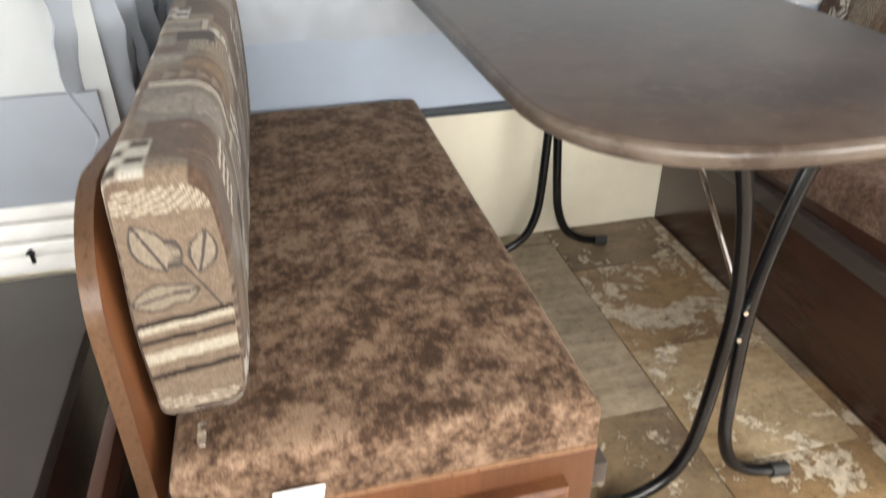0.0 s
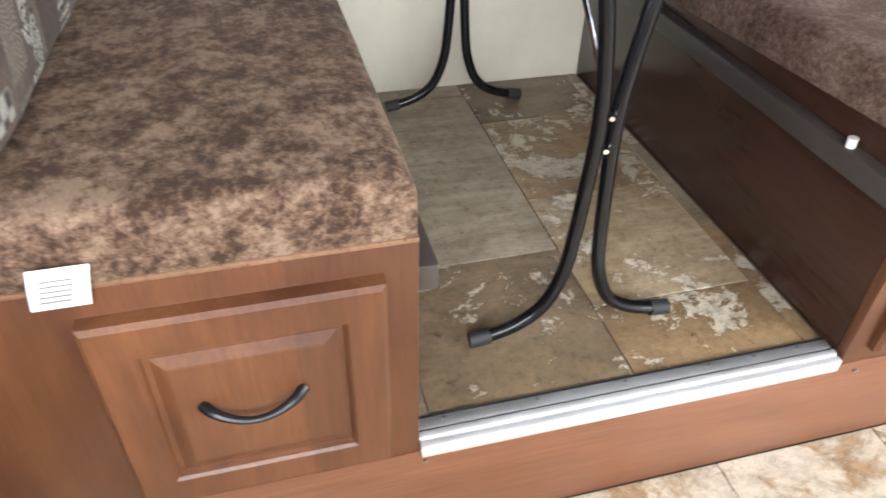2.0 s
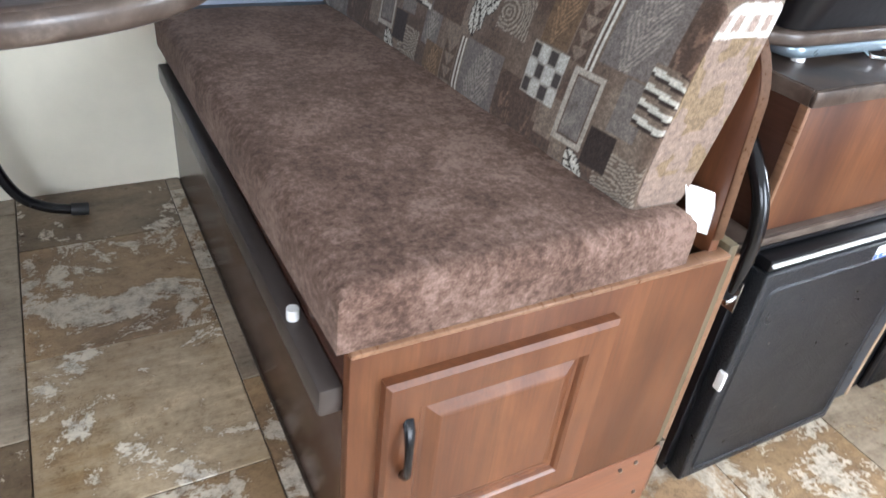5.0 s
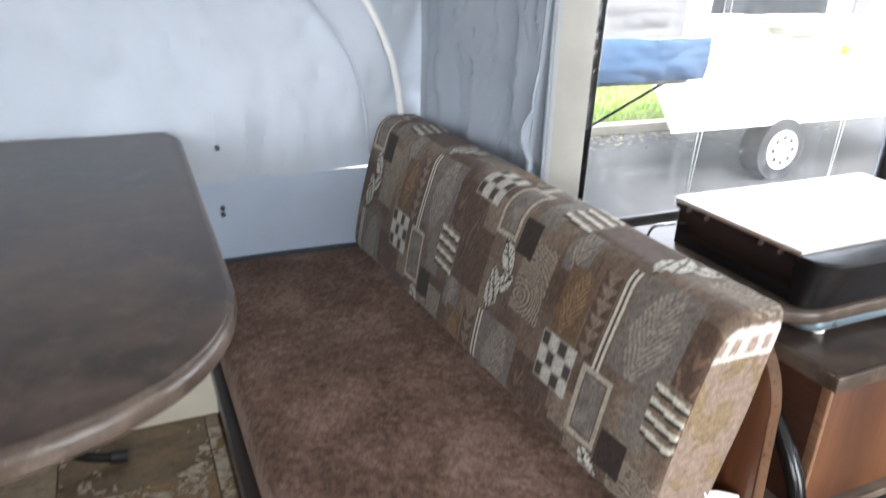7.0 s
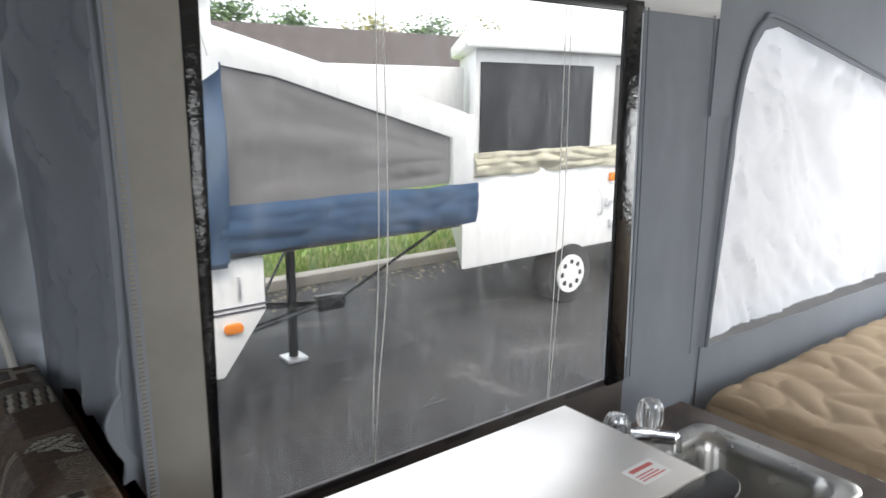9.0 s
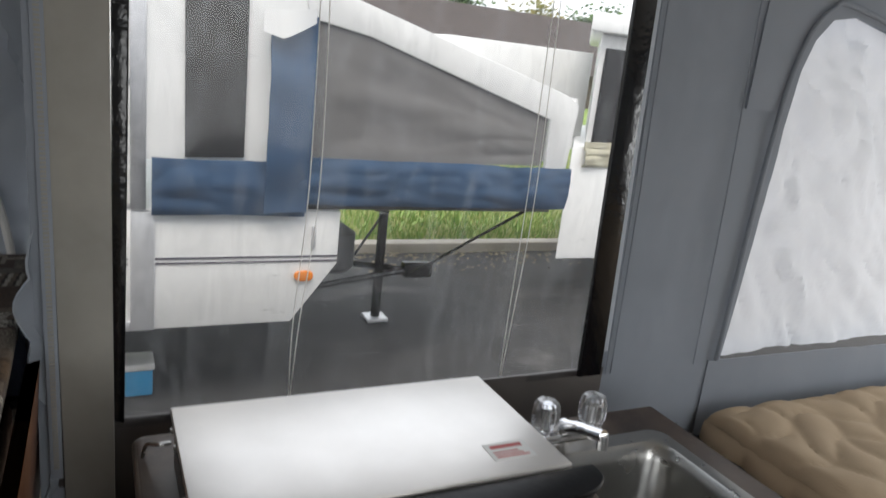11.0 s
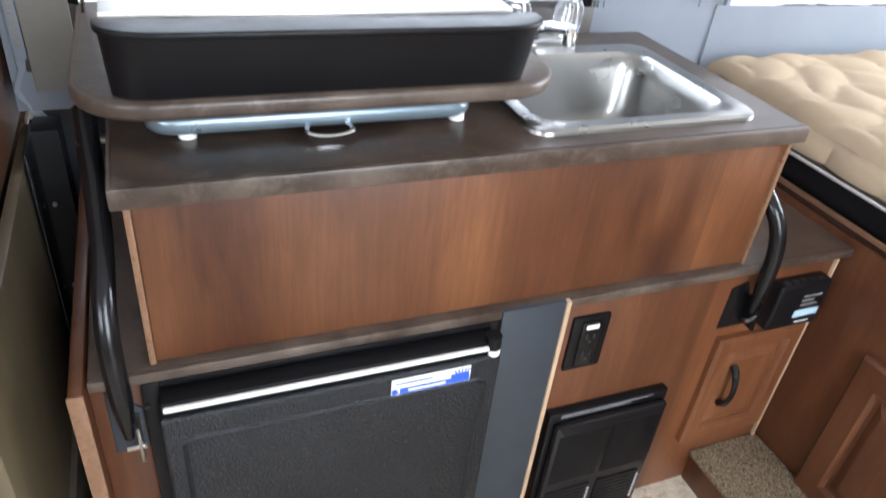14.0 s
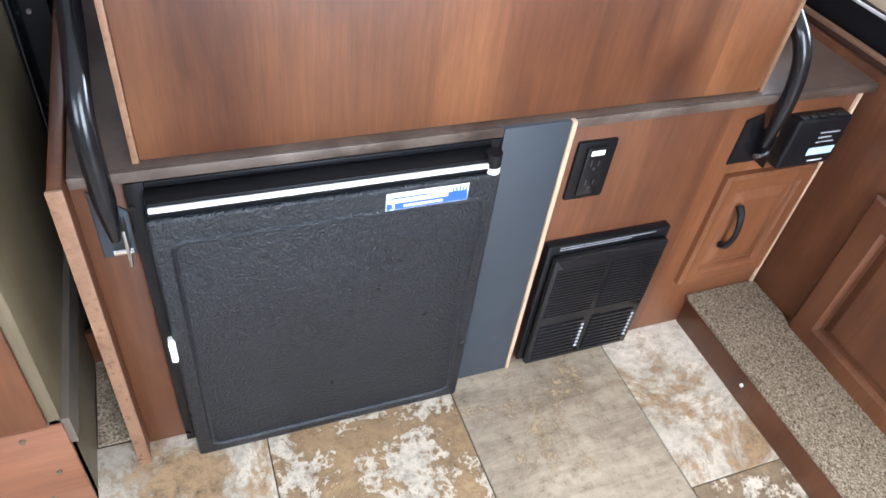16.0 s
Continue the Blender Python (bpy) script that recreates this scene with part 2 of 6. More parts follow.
lid_steel = plain("satin_steel_lid", (0.80, 0.77, 0.735), 0.40, 1.0, vary=0.05, scale=5)
alu_dull = plain("dull_aluminium", (0.55, 0.55, 0.56), 0.42, 0.8, vary=0.12, scale=14)
alu = plain("ribbed_aluminium", (0.80, 0.80, 0.81), 0.34, 0.6, vary=0.06, scale=12)
chrome = plain("chrome", (0.85, 0.85, 0.86), 0.07, 1.0, vary=0.02)
white_plastic = plain("white_plastic", (0.8, 0.79, 0.76), 0.4, vary=0.03)
white_paint = plain("white_trailer_skin", (0.80, 0.80, 0.78), 0.35, vary=0.04)
tray_mat = plain("blue_grey_steel_tray", (0.22, 0.28, 0.32), 0.3, 0.6, vary=0.08)
grey_top = plain("grey_bunk_board", (0.046, 0.038, 0.033), 0.45, vary=0.15, scale=3)
# olive tone and raised base colour stand in for the panel's glossy reflection
sheen_panel = wood("side_panel_olive_sheen", (0.11, 0.088, 0.048), (0.14, 0.112, 0.065), (0.175, 0.138, 0.082), "z", 0.40)
blue_cover = canvas("navy_bunk_cover", (0.040, 0.082, 0.150), 0.03, wrinkle=0.8)
screen_grey = canvas("grey_window_mesh", (0.185, 0.18, 0.175), 0.05, wrinkle=1.6)
dark_screen = plain("dark_window_mesh", (0.012, 0.0125, 0.014), 0.7, vary=0.3)
outside_white = canvas("white_trailer_canvas", (0.80, 0.80, 0.78), 0.1, wrinkle=0.6)
amber = plain("amber_lens", (0.75, 0.22, 0.02), 0.2)
label_white = plain("white_label_paper", (0.82, 0.82, 0.8), 0.6, vary=0.03)
print_grey = plain("grey_print", (0.25, 0.25, 0.26), 0.6)
print_red = plain("red_print", (0.55, 0.12, 0.12), 0.6)
print_blue = plain("blue_print", (0.03, 0.10, 0.50), 0.4)


def asphalt():
    m = Mat("worn_asphalt", 0.85)
    v = m.mapped()
    a = m.noise(v, 0.9, 6, 0.6, 1)
    f = m.noise(v, 60, 3)
    c = m.ramp(a, [(0.35, (0.028, 0.028, 0.029)), (0.60, (0.050, 0.049, 0.048)), (0.74, (0.13, 0.125, 0.118))])
    m.color(m.mix(0.6, c, m.ramp(f, [(0.3, (0.7, 0.7, 0.7)), (0.7, (1.2, 1.2, 1.2))]), "MULTIPLY"))
    m.bump(f, 0.4, 0.01)
    return m.m


def grass_ground():
    m = Mat("lawn_soil", 0.95)
    v = m.mapped()
    m.color(m.ramp(m.noise(v, 3, 6, 0.7), [(0.3, (0.13, 0.20, 0.045)), (0.55, (0.24, 0.34, 0.085)), (0.75, (0.42, 0.42, 0.16))]))
    m.bump(m.noise(v, 30, 4), 0.6, 0.05)
    return m.m


def carpet():
    m = Mat("tan_loop_carpet_shaded", 1.0, spec=0.05)
    v = m.mapped()
    f = m.noise(v, 260, 3, 0.7)
    # pile colours lowered by a quarter for the shadow over the step
    c = m.ramp(f, [(0.32, (0.06, 0.042, 0.026)), (0.5, (0.25, 0.192, 0.128)), (0.68, (0.47, 0.39, 0.285))])
    m.color(c)
    m.bump(f, 0.9, 0.006)
    return m.m


def quilt():
    m = Mat("beige_quilted_ticking", 0.8, spec=0.2)
    v = m.mapped()
    m.color(m.ramp(m.noise(v, 4, 4), [(0.3, (0.37, 0.28, 0.188)), (0.7, (0.45, 0.345, 0.235))]))
    m.bump(m.noise(v, 300, 2), 0.2, 0.002)
    return m.m


sill_mat = plain("dark_vinyl_sill", (0.075, 0.066, 0.062), 0.4)


def clear_vinyl():
    m = Mat("clear_vinyl_window", 0.05)
    gl = m.n("ShaderNodeBsdfGlossy")
    gl.inputs["Roughness"].default_value = 0.06
    tr = m.n("ShaderNodeBsdfTransparent")
    tr.inputs[0].default_value = (0.86, 0.87, 0.88, 1)
    df = m.n("ShaderNodeBsdfTranslucent")
    df.inputs[0].default_value = (0.9, 0.9, 0.9, 1)
    fr = m.n("ShaderNodeFresnel")
    fr.inputs[0].default_value = 1.4
    m1, m2 = m.n("ShaderNodeMixShader"), m.n("ShaderNodeMixShader")
    sc = m.noise(m.mapped((8, 8, 2), rot=(0, 0.6, 0)), 2.5, 6, 0.7, 1.5)
    haze = m.n("ShaderNodeMapRange")
    haze.inputs["From Min"].default_value, haze.inputs["From Max"].default_value = 0.45, 0.9
    haze.inputs["To Min"].default_value, haze.inputs["To Max"].default_value = 0.03, 0.22
    m.link(sc, haze.inputs["Value"])
    scr = m.noise(m.mapped((3, 3, 26), rot=(0, 0.75, 0)), 3.0, 5, 0.75, 0.4)
    cut = m.n("ShaderNodeMapRange")
    cut.inputs["From Min"].default_value, cut.inputs["From Max"].default_value = 0.63, 0.72
    cut.inputs["To Min"].default_value, cut.inputs["To Max"].default_value = 0.0, 0.30
    m.link(scr, cut.inputs["Value"])
    both = m.n("ShaderNodeMath", op="ADD")
    m.link(haze.outputs[0], both.inputs[0])
    m.link(cut.outputs[0], both.inputs[1])
    m.link(both.outputs[0], m1.inputs[0])
    m.link(tr.outputs[0], m1.inputs[1])
    m.link(df.outputs[0], m1.inputs[2])
    m.link(fr.outputs[0], m2.inputs[0])
    m.link(m1.outputs[0], m2.inputs[1])
    m.link(gl.outputs[0], m2.inputs[2])
    m.link(m2.outputs[0], m.out.inputs[0])
    return m.m


asphalt_mat, lawn_mat, carpet_mat, quilt_mat, vinyl_mat = asphalt(), grass_ground(), carpet(), quilt(), clear_vinyl()
acrylic = Mat("clear_acrylic", 0.05)
acrylic.b.inputs["Transmission Weight"].default_value = 0.9
acrylic.b.inputs["IOR"].default_value = 1.49
acrylic = acrylic.color((0.93, 0.94, 0.95)).m

# ---- building helpers ----
BASE = {}


def thing(name, base, label, category, group="", kind=""):
    ob = new(name)
    ob.location = base
    ob.empty_display_size = 0.05
    BASE[ob.name] = Vector(base)
    return tagged(ob, label, category, group, kind)


def link_mesh(name, bm, mat, smooth=True):
    me = bpy.data.meshes.new(name)
    bm.to_mesh(me)
    bm.free()
    for p in me.polygons:
        p.use_smooth = smooth
    if smooth:
        me.set_sharp_from_angle(angle=radians(35))
    me.materials.append(mat)
    return new(name, me)


def part(name, bm, mat, parent, label="", smooth=True):
    base = BASE.get(parent.name, Vector((0, 0, 0)))
    bmesh.ops.translate(bm, verts=bm.verts, vec=-base)
    ob = link_mesh(name, bm, mat, smooth)
    ob.parent = parent
    BASE[ob.name] = base
    if label:
        ob["label"] = label
    return ob


def solo(name, bm, mat, label, category="", group="", kind="", smooth=True):
    ob = link_mesh(name, bm, mat, smooth)
    BASE[ob.name] = Vector((0, 0, 0))
    return tagged(ob, label, category, group, kind)


def box(x0, x1, y0, y1, z0, z1, bevel=0.002, seg=2, bm=None):
    b = bmesh.new()
    bmesh.ops.create_cube(b, size=1)
    sx, sy, sz = x1 - x0, y1 - y0, z1 - z0
    for v in b.verts:
        v.co = Vector(((x0 + x1) / 2 + v.co.x * sx, (y0 + y1) / 2 + v.co.y * sy, (z0 + z1) / 2 + v.co.z * sz))
    if bevel:
        bmesh.ops.bevel(b, geom=b.edges[:], offset=min(bevel, 0.45 * min(abs(sx), abs(sy), abs(sz))), segments=seg, profile=0.5, affect="EDGES")
    if bm is None:
        return b
    join(bm, b)
    return bm


def join(bm, b):
    me = bpy.data.meshes.new("tmp")
    b.to_mesh(me)
    b.free()
    bm.from_mesh(me)
    bpy.data.meshes.remove(me)


def smooth_path(pts, n=8):
    """Points along a Catmull-Rom curve through pts."""
    p = [Vector(q) for q in pts]
    p = [2 * p[0] - p[1]] + p + [2 * p[-1] - p[-2]]
    out = []
    for i in range(1, len(p) - 2):
        for k in range(n):
            t = k / n
            a, b, c, d = p[i - 1], p[i], p[i + 1], p[i + 2]
            out.append(0.5 * (2 * b + (c - a) * t + (2 * a - 5 * b + 4 * c - d) * t * t + (3 * b - a - 3 * c + d) * t ** 3))
    out.append(p[-2])
    return out


def tube(pts, r, sides=12, smooth=0, bm=None, caps=True):
    path = smooth_path(pts, smooth) if smooth else [Vector(q) for q in pts]
    b = bm or bmesh.new()
    rings, up = [], None
    for i, p in enumerate(path):
        d = (path[min(i + 1, len(path) - 1)] - path[max(i - 1, 0)]).normalized()
        if up is None:
            up = d.orthogonal().normalized()
        up = (up - d * up.dot(d)).normalized()
        side = d.cross(up)
        rr = r[i] if isinstance(r, (list, tuple)) else r
        rings.append([b.verts.new(p + rr * (math.cos(a) * up + math.sin(a) * side)) for a in [2 * math.pi * k / sides for k in range(sides)]])
    for r0, r1 in zip(rings, rings[1:]):
        for k in range(sides):
            b.faces.new((r0[k], r0[(k + 1) % sides], r1[(k + 1) % sides], r1[k]))
    if caps:
        b.faces.new(rings[0][::-1])
        b.faces.new(rings[-1])
    bmesh.ops.recalc_face_normals(b, faces=b.faces[:])
    return b


def cyl(p0, p1, r, sides=16, bm=None):
    return tube([p0, p1], r, sides, 0, bm)


def prism(outline, axis, a, b_, bevel=0.0, seg=2, bm=None):
    """A flat outline pulled out along an axis from a to b_. Outline points are the other two coordinates in order."""
    b = bmesh.new()

    def at(u, v, w):
        return {"z": (u, v, w), "y": (u, w, v), "x": (w, u, v)}[axis]
    lo = [b.verts.new(at(u, v, a)) for u, v in outline]
    hi = [b.verts.new(at(u, v, b_)) for u, v in outline]
    f0, f1 = b.faces.new(lo), b.faces.new(hi[::-1])
    n = len(outline)
    for i in range(n):
        b.faces.new((lo[i], hi[i], hi[(i + 1) % n], lo[(i + 1) % n]))
    bmesh.ops.recalc_face_normals(b, faces=b.faces[:])
    if bevel:
        ed = [e for f in (f0, f1) for e in f.edges]
        bmesh.ops.bevel(b, geom=ed, offset=bevel, segments=seg, profile=0.5, affect="EDGES")
    if bm is None:
        return b
    join(bm, b)
    return bm


def round_rect(x0, x1, y0, y1, radii, n=8):
    """Outline with corner radii in the order x0y0, x1y0, x1y1, x0y1."""
    out = []
    for (cx, cy, sx, sy, a0), r in zip(((x0, y0, 1, 1, 180), (x1, y0, -1, 1, 270), (x1, y1, -1, -1, 0), (x0, y1, 1, -1, 90)), radii):
        if r <= 0:
            out.append((cx, cy))
            continue
        for k in range(n + 1):
            a = radians(a0 + 90 * k / n)
            out.append((cx + sx * r + r * math.cos(a), cy + sy * r + r * math.sin(a)))
    return out


def sheet(fn, nu, nv, thick=0.0):
    """A grid of points fn(u, v), with a thickness."""
    b = bmesh.new()
    g = [[b.verts.new(fn(i / nu, j / nv)) for j in range(nv + 1)] for i in range(nu + 1)]
    for i in range(nu):
        for j in range(nv):
            b.faces.new((g[i][j], g[i + 1][j], g[i + 1][j + 1], g[i][j + 1]))
    if thick:
        bmesh.ops.recalc_face_normals(b, faces=b.faces[:])
        bmesh.ops.solidify(b, geom=b.faces[:], thickness=thick)
    return b


# ---- setting ----
floor = thing("floor", (0, 0, 0), "stone-look vinyl tile floor of the camper", "floor", kind="structure")
part("floor_base", box(-2.2, 2.9, -1.9, 0.72, -0.08, -0.004, 0), grout, floor)
slide_floor = thing("slide_out_floor", (0, 0, 0.245), "raised stone-look vinyl floor of the slide-out", "floor", kind="structure")
part("floor_base", box(-0.62, 1.40, 0.0, 1.23, 0.18, 0.241, 0), grout, slide_floor)

wall_back = thing("wall_slide_back", (0.4, 1.22, 0.245), "cream wallboard below pale tent canvas at the slide-out's back", "wall", kind="structure")
part("wallboard", box(-0.62, 1.40, 1.215, 1.24, 0.10, 0.668, 0), cream_wall, wall_back)
part("rail", box(-0.62, 1.40, 1.19, 1.235, 0.668, 0.688, 0.004), grey_blue, wall_back, "dark grey metal rail")


def wrinkle(x, z, amp=0.012, k=3.0, seed=0.0):
    p = Vector((x * k + seed + 0.5 * z, z * k * 0.6 + seed - 0.4 * x, seed))
    p = p + 0.5 * noise.noise_vector(p * 0.7)
    return amp * (noise.noise(p) + 0.9 * (0.4 - abs(noise.noise(p * 1.9))) + 0.55 * (0.3 - abs(noise.noise(p * 4.1))) + 0.25 * (0.3 - abs(noise.noise(p * 8.3))))


part("vinyl_band", sheet(lambda u, v: (-0.62 + 2.04 * u, 1.222 + wrinkle(u * 2, v * 0.2, 0.004, 3, 2), 0.66 + 0.234 * v), 40, 6, 0.004), canvas_blue, wall_back)
part("canvas", sheet(lambda u, v: (-0.62 + 2.04 * u, 1.226 + wrinkle(u * 2, v * 1.3, 0.040, 3.2, 5), 0.89 + 1.2 * v), 130, 80, 0.004), canvas_light, wall_back, "pale wrinkled canvas")
arc = [(1.302, 1.208, 0.90), (1.295, 1.208, 1.05), (1.262, 1.206, 1.19), (1.185, 1.204, 1.33), (1.06, 1.202, 1.45), (0.88, 1.202, 1.52), (0.4, 1.202, 1.545), (-0.1, 1.202, 1.52), (-0.35, 1.204, 1.4), (-0.47, 1.206, 1.2), (-0.5, 1.208, 0.9)]
part("piping", tube(arc, 0.0085, 8, 6), white_plastic, wall_back, "white zip piping in an arch")
arc2 = [(1.215, 1.210, 0.90), (1.195, 1.210, 1.08), (1.14, 1.208, 1.22), (1.03, 1.206, 1.34), (0.85, 1.206, 1.41), (0.4, 1.206, 1.43)]
for z in (0.972, 0.822, 0.806):
    part("stud", cyl((0.839, 1.212, z), (0.839, 1.224, z), 0.006, 10), grey_blue, wall_back, "small dark snap stud")
part("seam", tube(arc2, 0.004, 6, 6), canvas_light, wall_back)

wall_sr = thing("wall_slide_right", (1.37, 0.96, 0.7), "grey wrinkled tent canvas side of the slide-out", "wall", kind="structure")


def fold_side(x_back, x_front, seed):
    def fn(u, v):
        x = x_back + (x_front - x_back) * u
        w = 0.020 * math.sin(u * 23 + 2.2 * noise.noise(Vector((u * 3, v * 2, seed)))) * (0.35 + 0.65 * (1 - v)) + 0.007 * math.sin(u * 61 + 5 * noise.noise(Vector((u * 4, v * 3, seed + 2)))) * (1 - 0.5 * v)
        return (x + w + min(1, 4 * u) * (wrinkle(u * 0.9, v * 1.3, 0.075, 3.6, seed) + 0.014 * (0.4 - abs(noise.noise(Vector((u * 7 + v * 4, v * 3 - u * 2, seed + 5)))))), 1.222 - 0.535 * u, 0.66 + 1.43 * v)
    return fn


part("canvas", sheet(fold_side(1.345, 1.405, 3.0), 110, 110, 0.004), canvas_side, wall_sr)
wall_sl = thing("wall_slide_left", (-0.6, 0.96, 0.7), "grey wrinkled tent canvas side of the slide-out", "wall", kind="structure")
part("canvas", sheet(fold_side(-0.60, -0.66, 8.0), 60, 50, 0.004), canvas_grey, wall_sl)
solo("ceiling_slide", box(-0.75, 1.45, 0.72, 1.26, 2.08, 2.12, 0), canvas_light, "pale canvas roof of the slide-out", "ceiling", kind="structure")

# main side wall with its clear window
wall_w = thing("wall_window", (2.0, 0.7, 0), "grey tent canvas wall with a clear vinyl window", "wall", kind="structure")
part("lower_wall", box(1.40, 2.80, 0.70, 0.73, -0.05, 0.70, 0), grey_blue, wall_w)
part("canvas_sill", box(1.40, 2.52, 0.694, 0.702, 0.68, 0.885, 0.002), sill_mat, wall_w)
# unseen canvas above the window, kept bright as a reflector for the lid
part("canvas_head", box(1.40, 2.80, 0.694, 0.702, 1.735, 2.12, 0.002), head_canvas, wall_w)
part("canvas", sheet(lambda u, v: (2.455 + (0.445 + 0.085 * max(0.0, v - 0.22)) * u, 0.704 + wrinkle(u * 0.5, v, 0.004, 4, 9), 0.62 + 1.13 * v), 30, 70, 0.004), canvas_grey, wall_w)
for x in (2.525, 2.54, 2.80):
    part("seam", tube([(x, 0.69, 0.87), (x - 0.01, 0.69, 1.3), (x - 0.03, 0.69, 1.74)], 0.0022, 6), canvas_grey, wall_w)
part("pole_cover", prism([(1.412, 0.74), (1.487, 0.74), (1.484, 2.1), (1.392, 2.1)], "y", 0.672, 0.684, 0.003), pole_mat, wall_w, "beige vinyl strip over the corner pole")
part("canvas_corner", sheet(lambda u, v: (1.375 + 0.10 * u, 0.692 + 0.012 * math.sin(v * 9), 0.70 + 1.42 * v), 4, 30, 0.003), canvas_grey, wall_w)
part("zip_tape", prism([(1.392, 0.80), (1.410, 0.80), (1.397, 2.1), (1.379, 2.1)], "y", 0.670, 0.676, 0.001), canvas_grey, wall_w)
zt = bmesh.new()
for k in range(190):
    z = 0.82 + 0.0066 * k
    x = 1.401 - 0.010 * (z - 0.80)
    box(x - 0.004, x + 0.004, 0.6675, 0.6705, z, z + 0.0040, 0, bm=zt)
part("zip_teeth", zt, pole_mat, wall_w, "coarse beige zip teeth", smooth=False)
part("zip_band", prism([(1.484, 0.89), (1.502, 0.885), (1.514, 1.74), (1.488, 1.74)], "y", 0.676, 0.69, 0.003), black_vinyl, wall_w, "crinkled black zip band")
part("zip_band", prism([(2.440, 0.875), (2.500, 0.875), (2.472, 1.74), (2.420, 1.74)], "y", 0.676, 0.69, 0.003), black_vinyl, wall_w, "crinkled black zip band")
part("zip_head", box(1.49, 2.48, 0.678, 0.69, 1.725, 1.75, 0.003), black_plastic, wall_w)
part("flap_edge", prism([(2.503, 0.93), (2.515, 0.93), (2.487, 1.74), (2.474, 1.74)], "y", 0.684, 0.692, 0.001), canvas_light, wall_w)
window_1 = thing("window_1", (2.0, 0.69, 0.88), "scuffed clear vinyl tent window", "window", kind="structure")
pane = part("pane", sheet(lambda u, v: (1.49 + 0.97 * u, 0.692 + wrinkle(u, v, 0.004, 3, 4), 0.87 + 0.88 * v), 24, 22), vinyl_mat, window_1)
pane.visible_shadow = False
for x0, x1 in ((1.79, 1.775), (2.228, 2.222)):
    for d in (0.0, 0.014):
        cord = thing("window_cord", (x1, 0.67, 0.88), "thin white tie cord hanging before the window", "cord", group="window cords")
        part("string", tube([(x0 + d, 0.672, 1.72), (x0 + d * 1.3, 0.668, 1.3), (x1 + d * 0.8, 0.666, 1.05), (x1 + d * 0.2, 0.668, 0.905)], 0.0010, 6, 6), white_plastic, cord)

# bunk end: white flap in a grey canvas wall
wall_b = thing("wall_bunk_side", (3.4, 0.7, 0.6), "grey tent canvas round a white window flap beside the bunk", "wall", kind="structure")
part("canvas_low", sheet(lambda u, v: (2.86 + 2.0 * u, 0.70 + wrinkle(u * 1.7, v * 0.2, 0.006, 4, 12), 0.60 + (0.27 - 0.03 * u) * v), 30, 8, 0.004), canvas_grey, wall_b)
part("canvas_top", prism([(2.935, 1.50), (2.95, 1.60), (2.975, 1.67), (3.02, 1.72), (3.10, 1.735), (4.85, 1.415), (4.85, 2.2), (2.80, 2.2), (2.80, 1.50)], "y", 0.695, 0.703), canvas_grey, wall_b)
part("flap", sheet(lambda u, v: (2.835 + 0.05 * (1 - v) + 2.0 * u, 0.765 + 0.030 * wrinkle(u * 5 + v * 1.5, v * 2 - u, 1.0, 1.6, 7), 0.85 + 0.92 * v), 130, 80), canvas_white, wall_b, "white translucent flap")
part("piping", tube([(2.878, 0.69, 0.872), (2.892, 0.69, 1.3), (2.905, 0.69, 1.5), (2.922, 0.69, 1.61), (2.952, 0.69, 1.69), (3.00, 0.69, 1.74), (3.09, 0.69, 1.755), (3.6, 0.69, 1.66), (4.5, 0.69, 1.48)], 0.006, 8, 5), canvas_grey, wall_b)

# closing walls, roof, doors behind the camera; unseen, openings placed for the lamps
wall_o = thing("wall_entry", (0.5, -1.8, 0), "plain canvas and board wall opposite the kitchen", "wall", kind="structure")
for x0, x1, z0, z1 in ((-2.5, 1.55, -0.05, 0.95), (2.45, 4.6, -0.05, 0.95), (-2.5, -1.3, 0.95, 2.12), (0.5, 1.55, 0.95, 2.12), (-1.3, 0.5, 0.95, 1.1), (-1.3, 0.5, 1.95, 2.12), (2.45, 4.6, 0.95, 2.12), (1.55, 2.45, 1.92, 2.12)):
    part("panel", box(x0, x1, -1.90, -1.86, z0, z1, 0), canvas_light if z1 > 1 else cream_wall, wall_o)
wall_l = thing("wall_left_end", (-2.45, 0, 0), "plain canvas wall at the bunk end", "wall", kind="structure")
for y0, y1, z0, z1 in ((-1.9, 1.0, -0.05, 0.92), (-1.9, 1.0, 1.7, 2.12), (-1.9, -0.9, 0.92, 1.7), (0.5, 1.0, 0.92, 1.7)):
    part("panel", box(-2.5, -2.46, y0, y1, z0, z1, 0), canvas_light, wall_l)
wall_r = thing("wall_right_end", (4.5, 0, 0), "plain canvas wall at the bunk end", "wall", kind="structure")
for y0, y1, z0, z1 in ((-1.9, 0.7, 0.5, 0.92), (-1.9, 0.7, 1.7, 2.12), (-1.9, -0.9, 0.92, 1.7), (0.5, 0.7, 0.92, 1.7)):
    part("panel", box(4.46, 4.5, y0, y1, z0, z1, 0), canvas_light, wall_r)
wall_ll = thing("wall_left_of_slide", (-1.6, 0.7, 0), "grey tent canvas over a white aluminium rail", "wall", kind="structure")
# canvas and rail colours toned down for the weaker light on this side
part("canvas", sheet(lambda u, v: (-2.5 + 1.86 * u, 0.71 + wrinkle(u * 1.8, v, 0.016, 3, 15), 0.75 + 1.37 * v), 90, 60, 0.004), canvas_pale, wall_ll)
part("band", box(-2.5, -0.66, 0.69, 0.70, 0.772, 0.975, 0.002), canvas_grey, wall_ll)
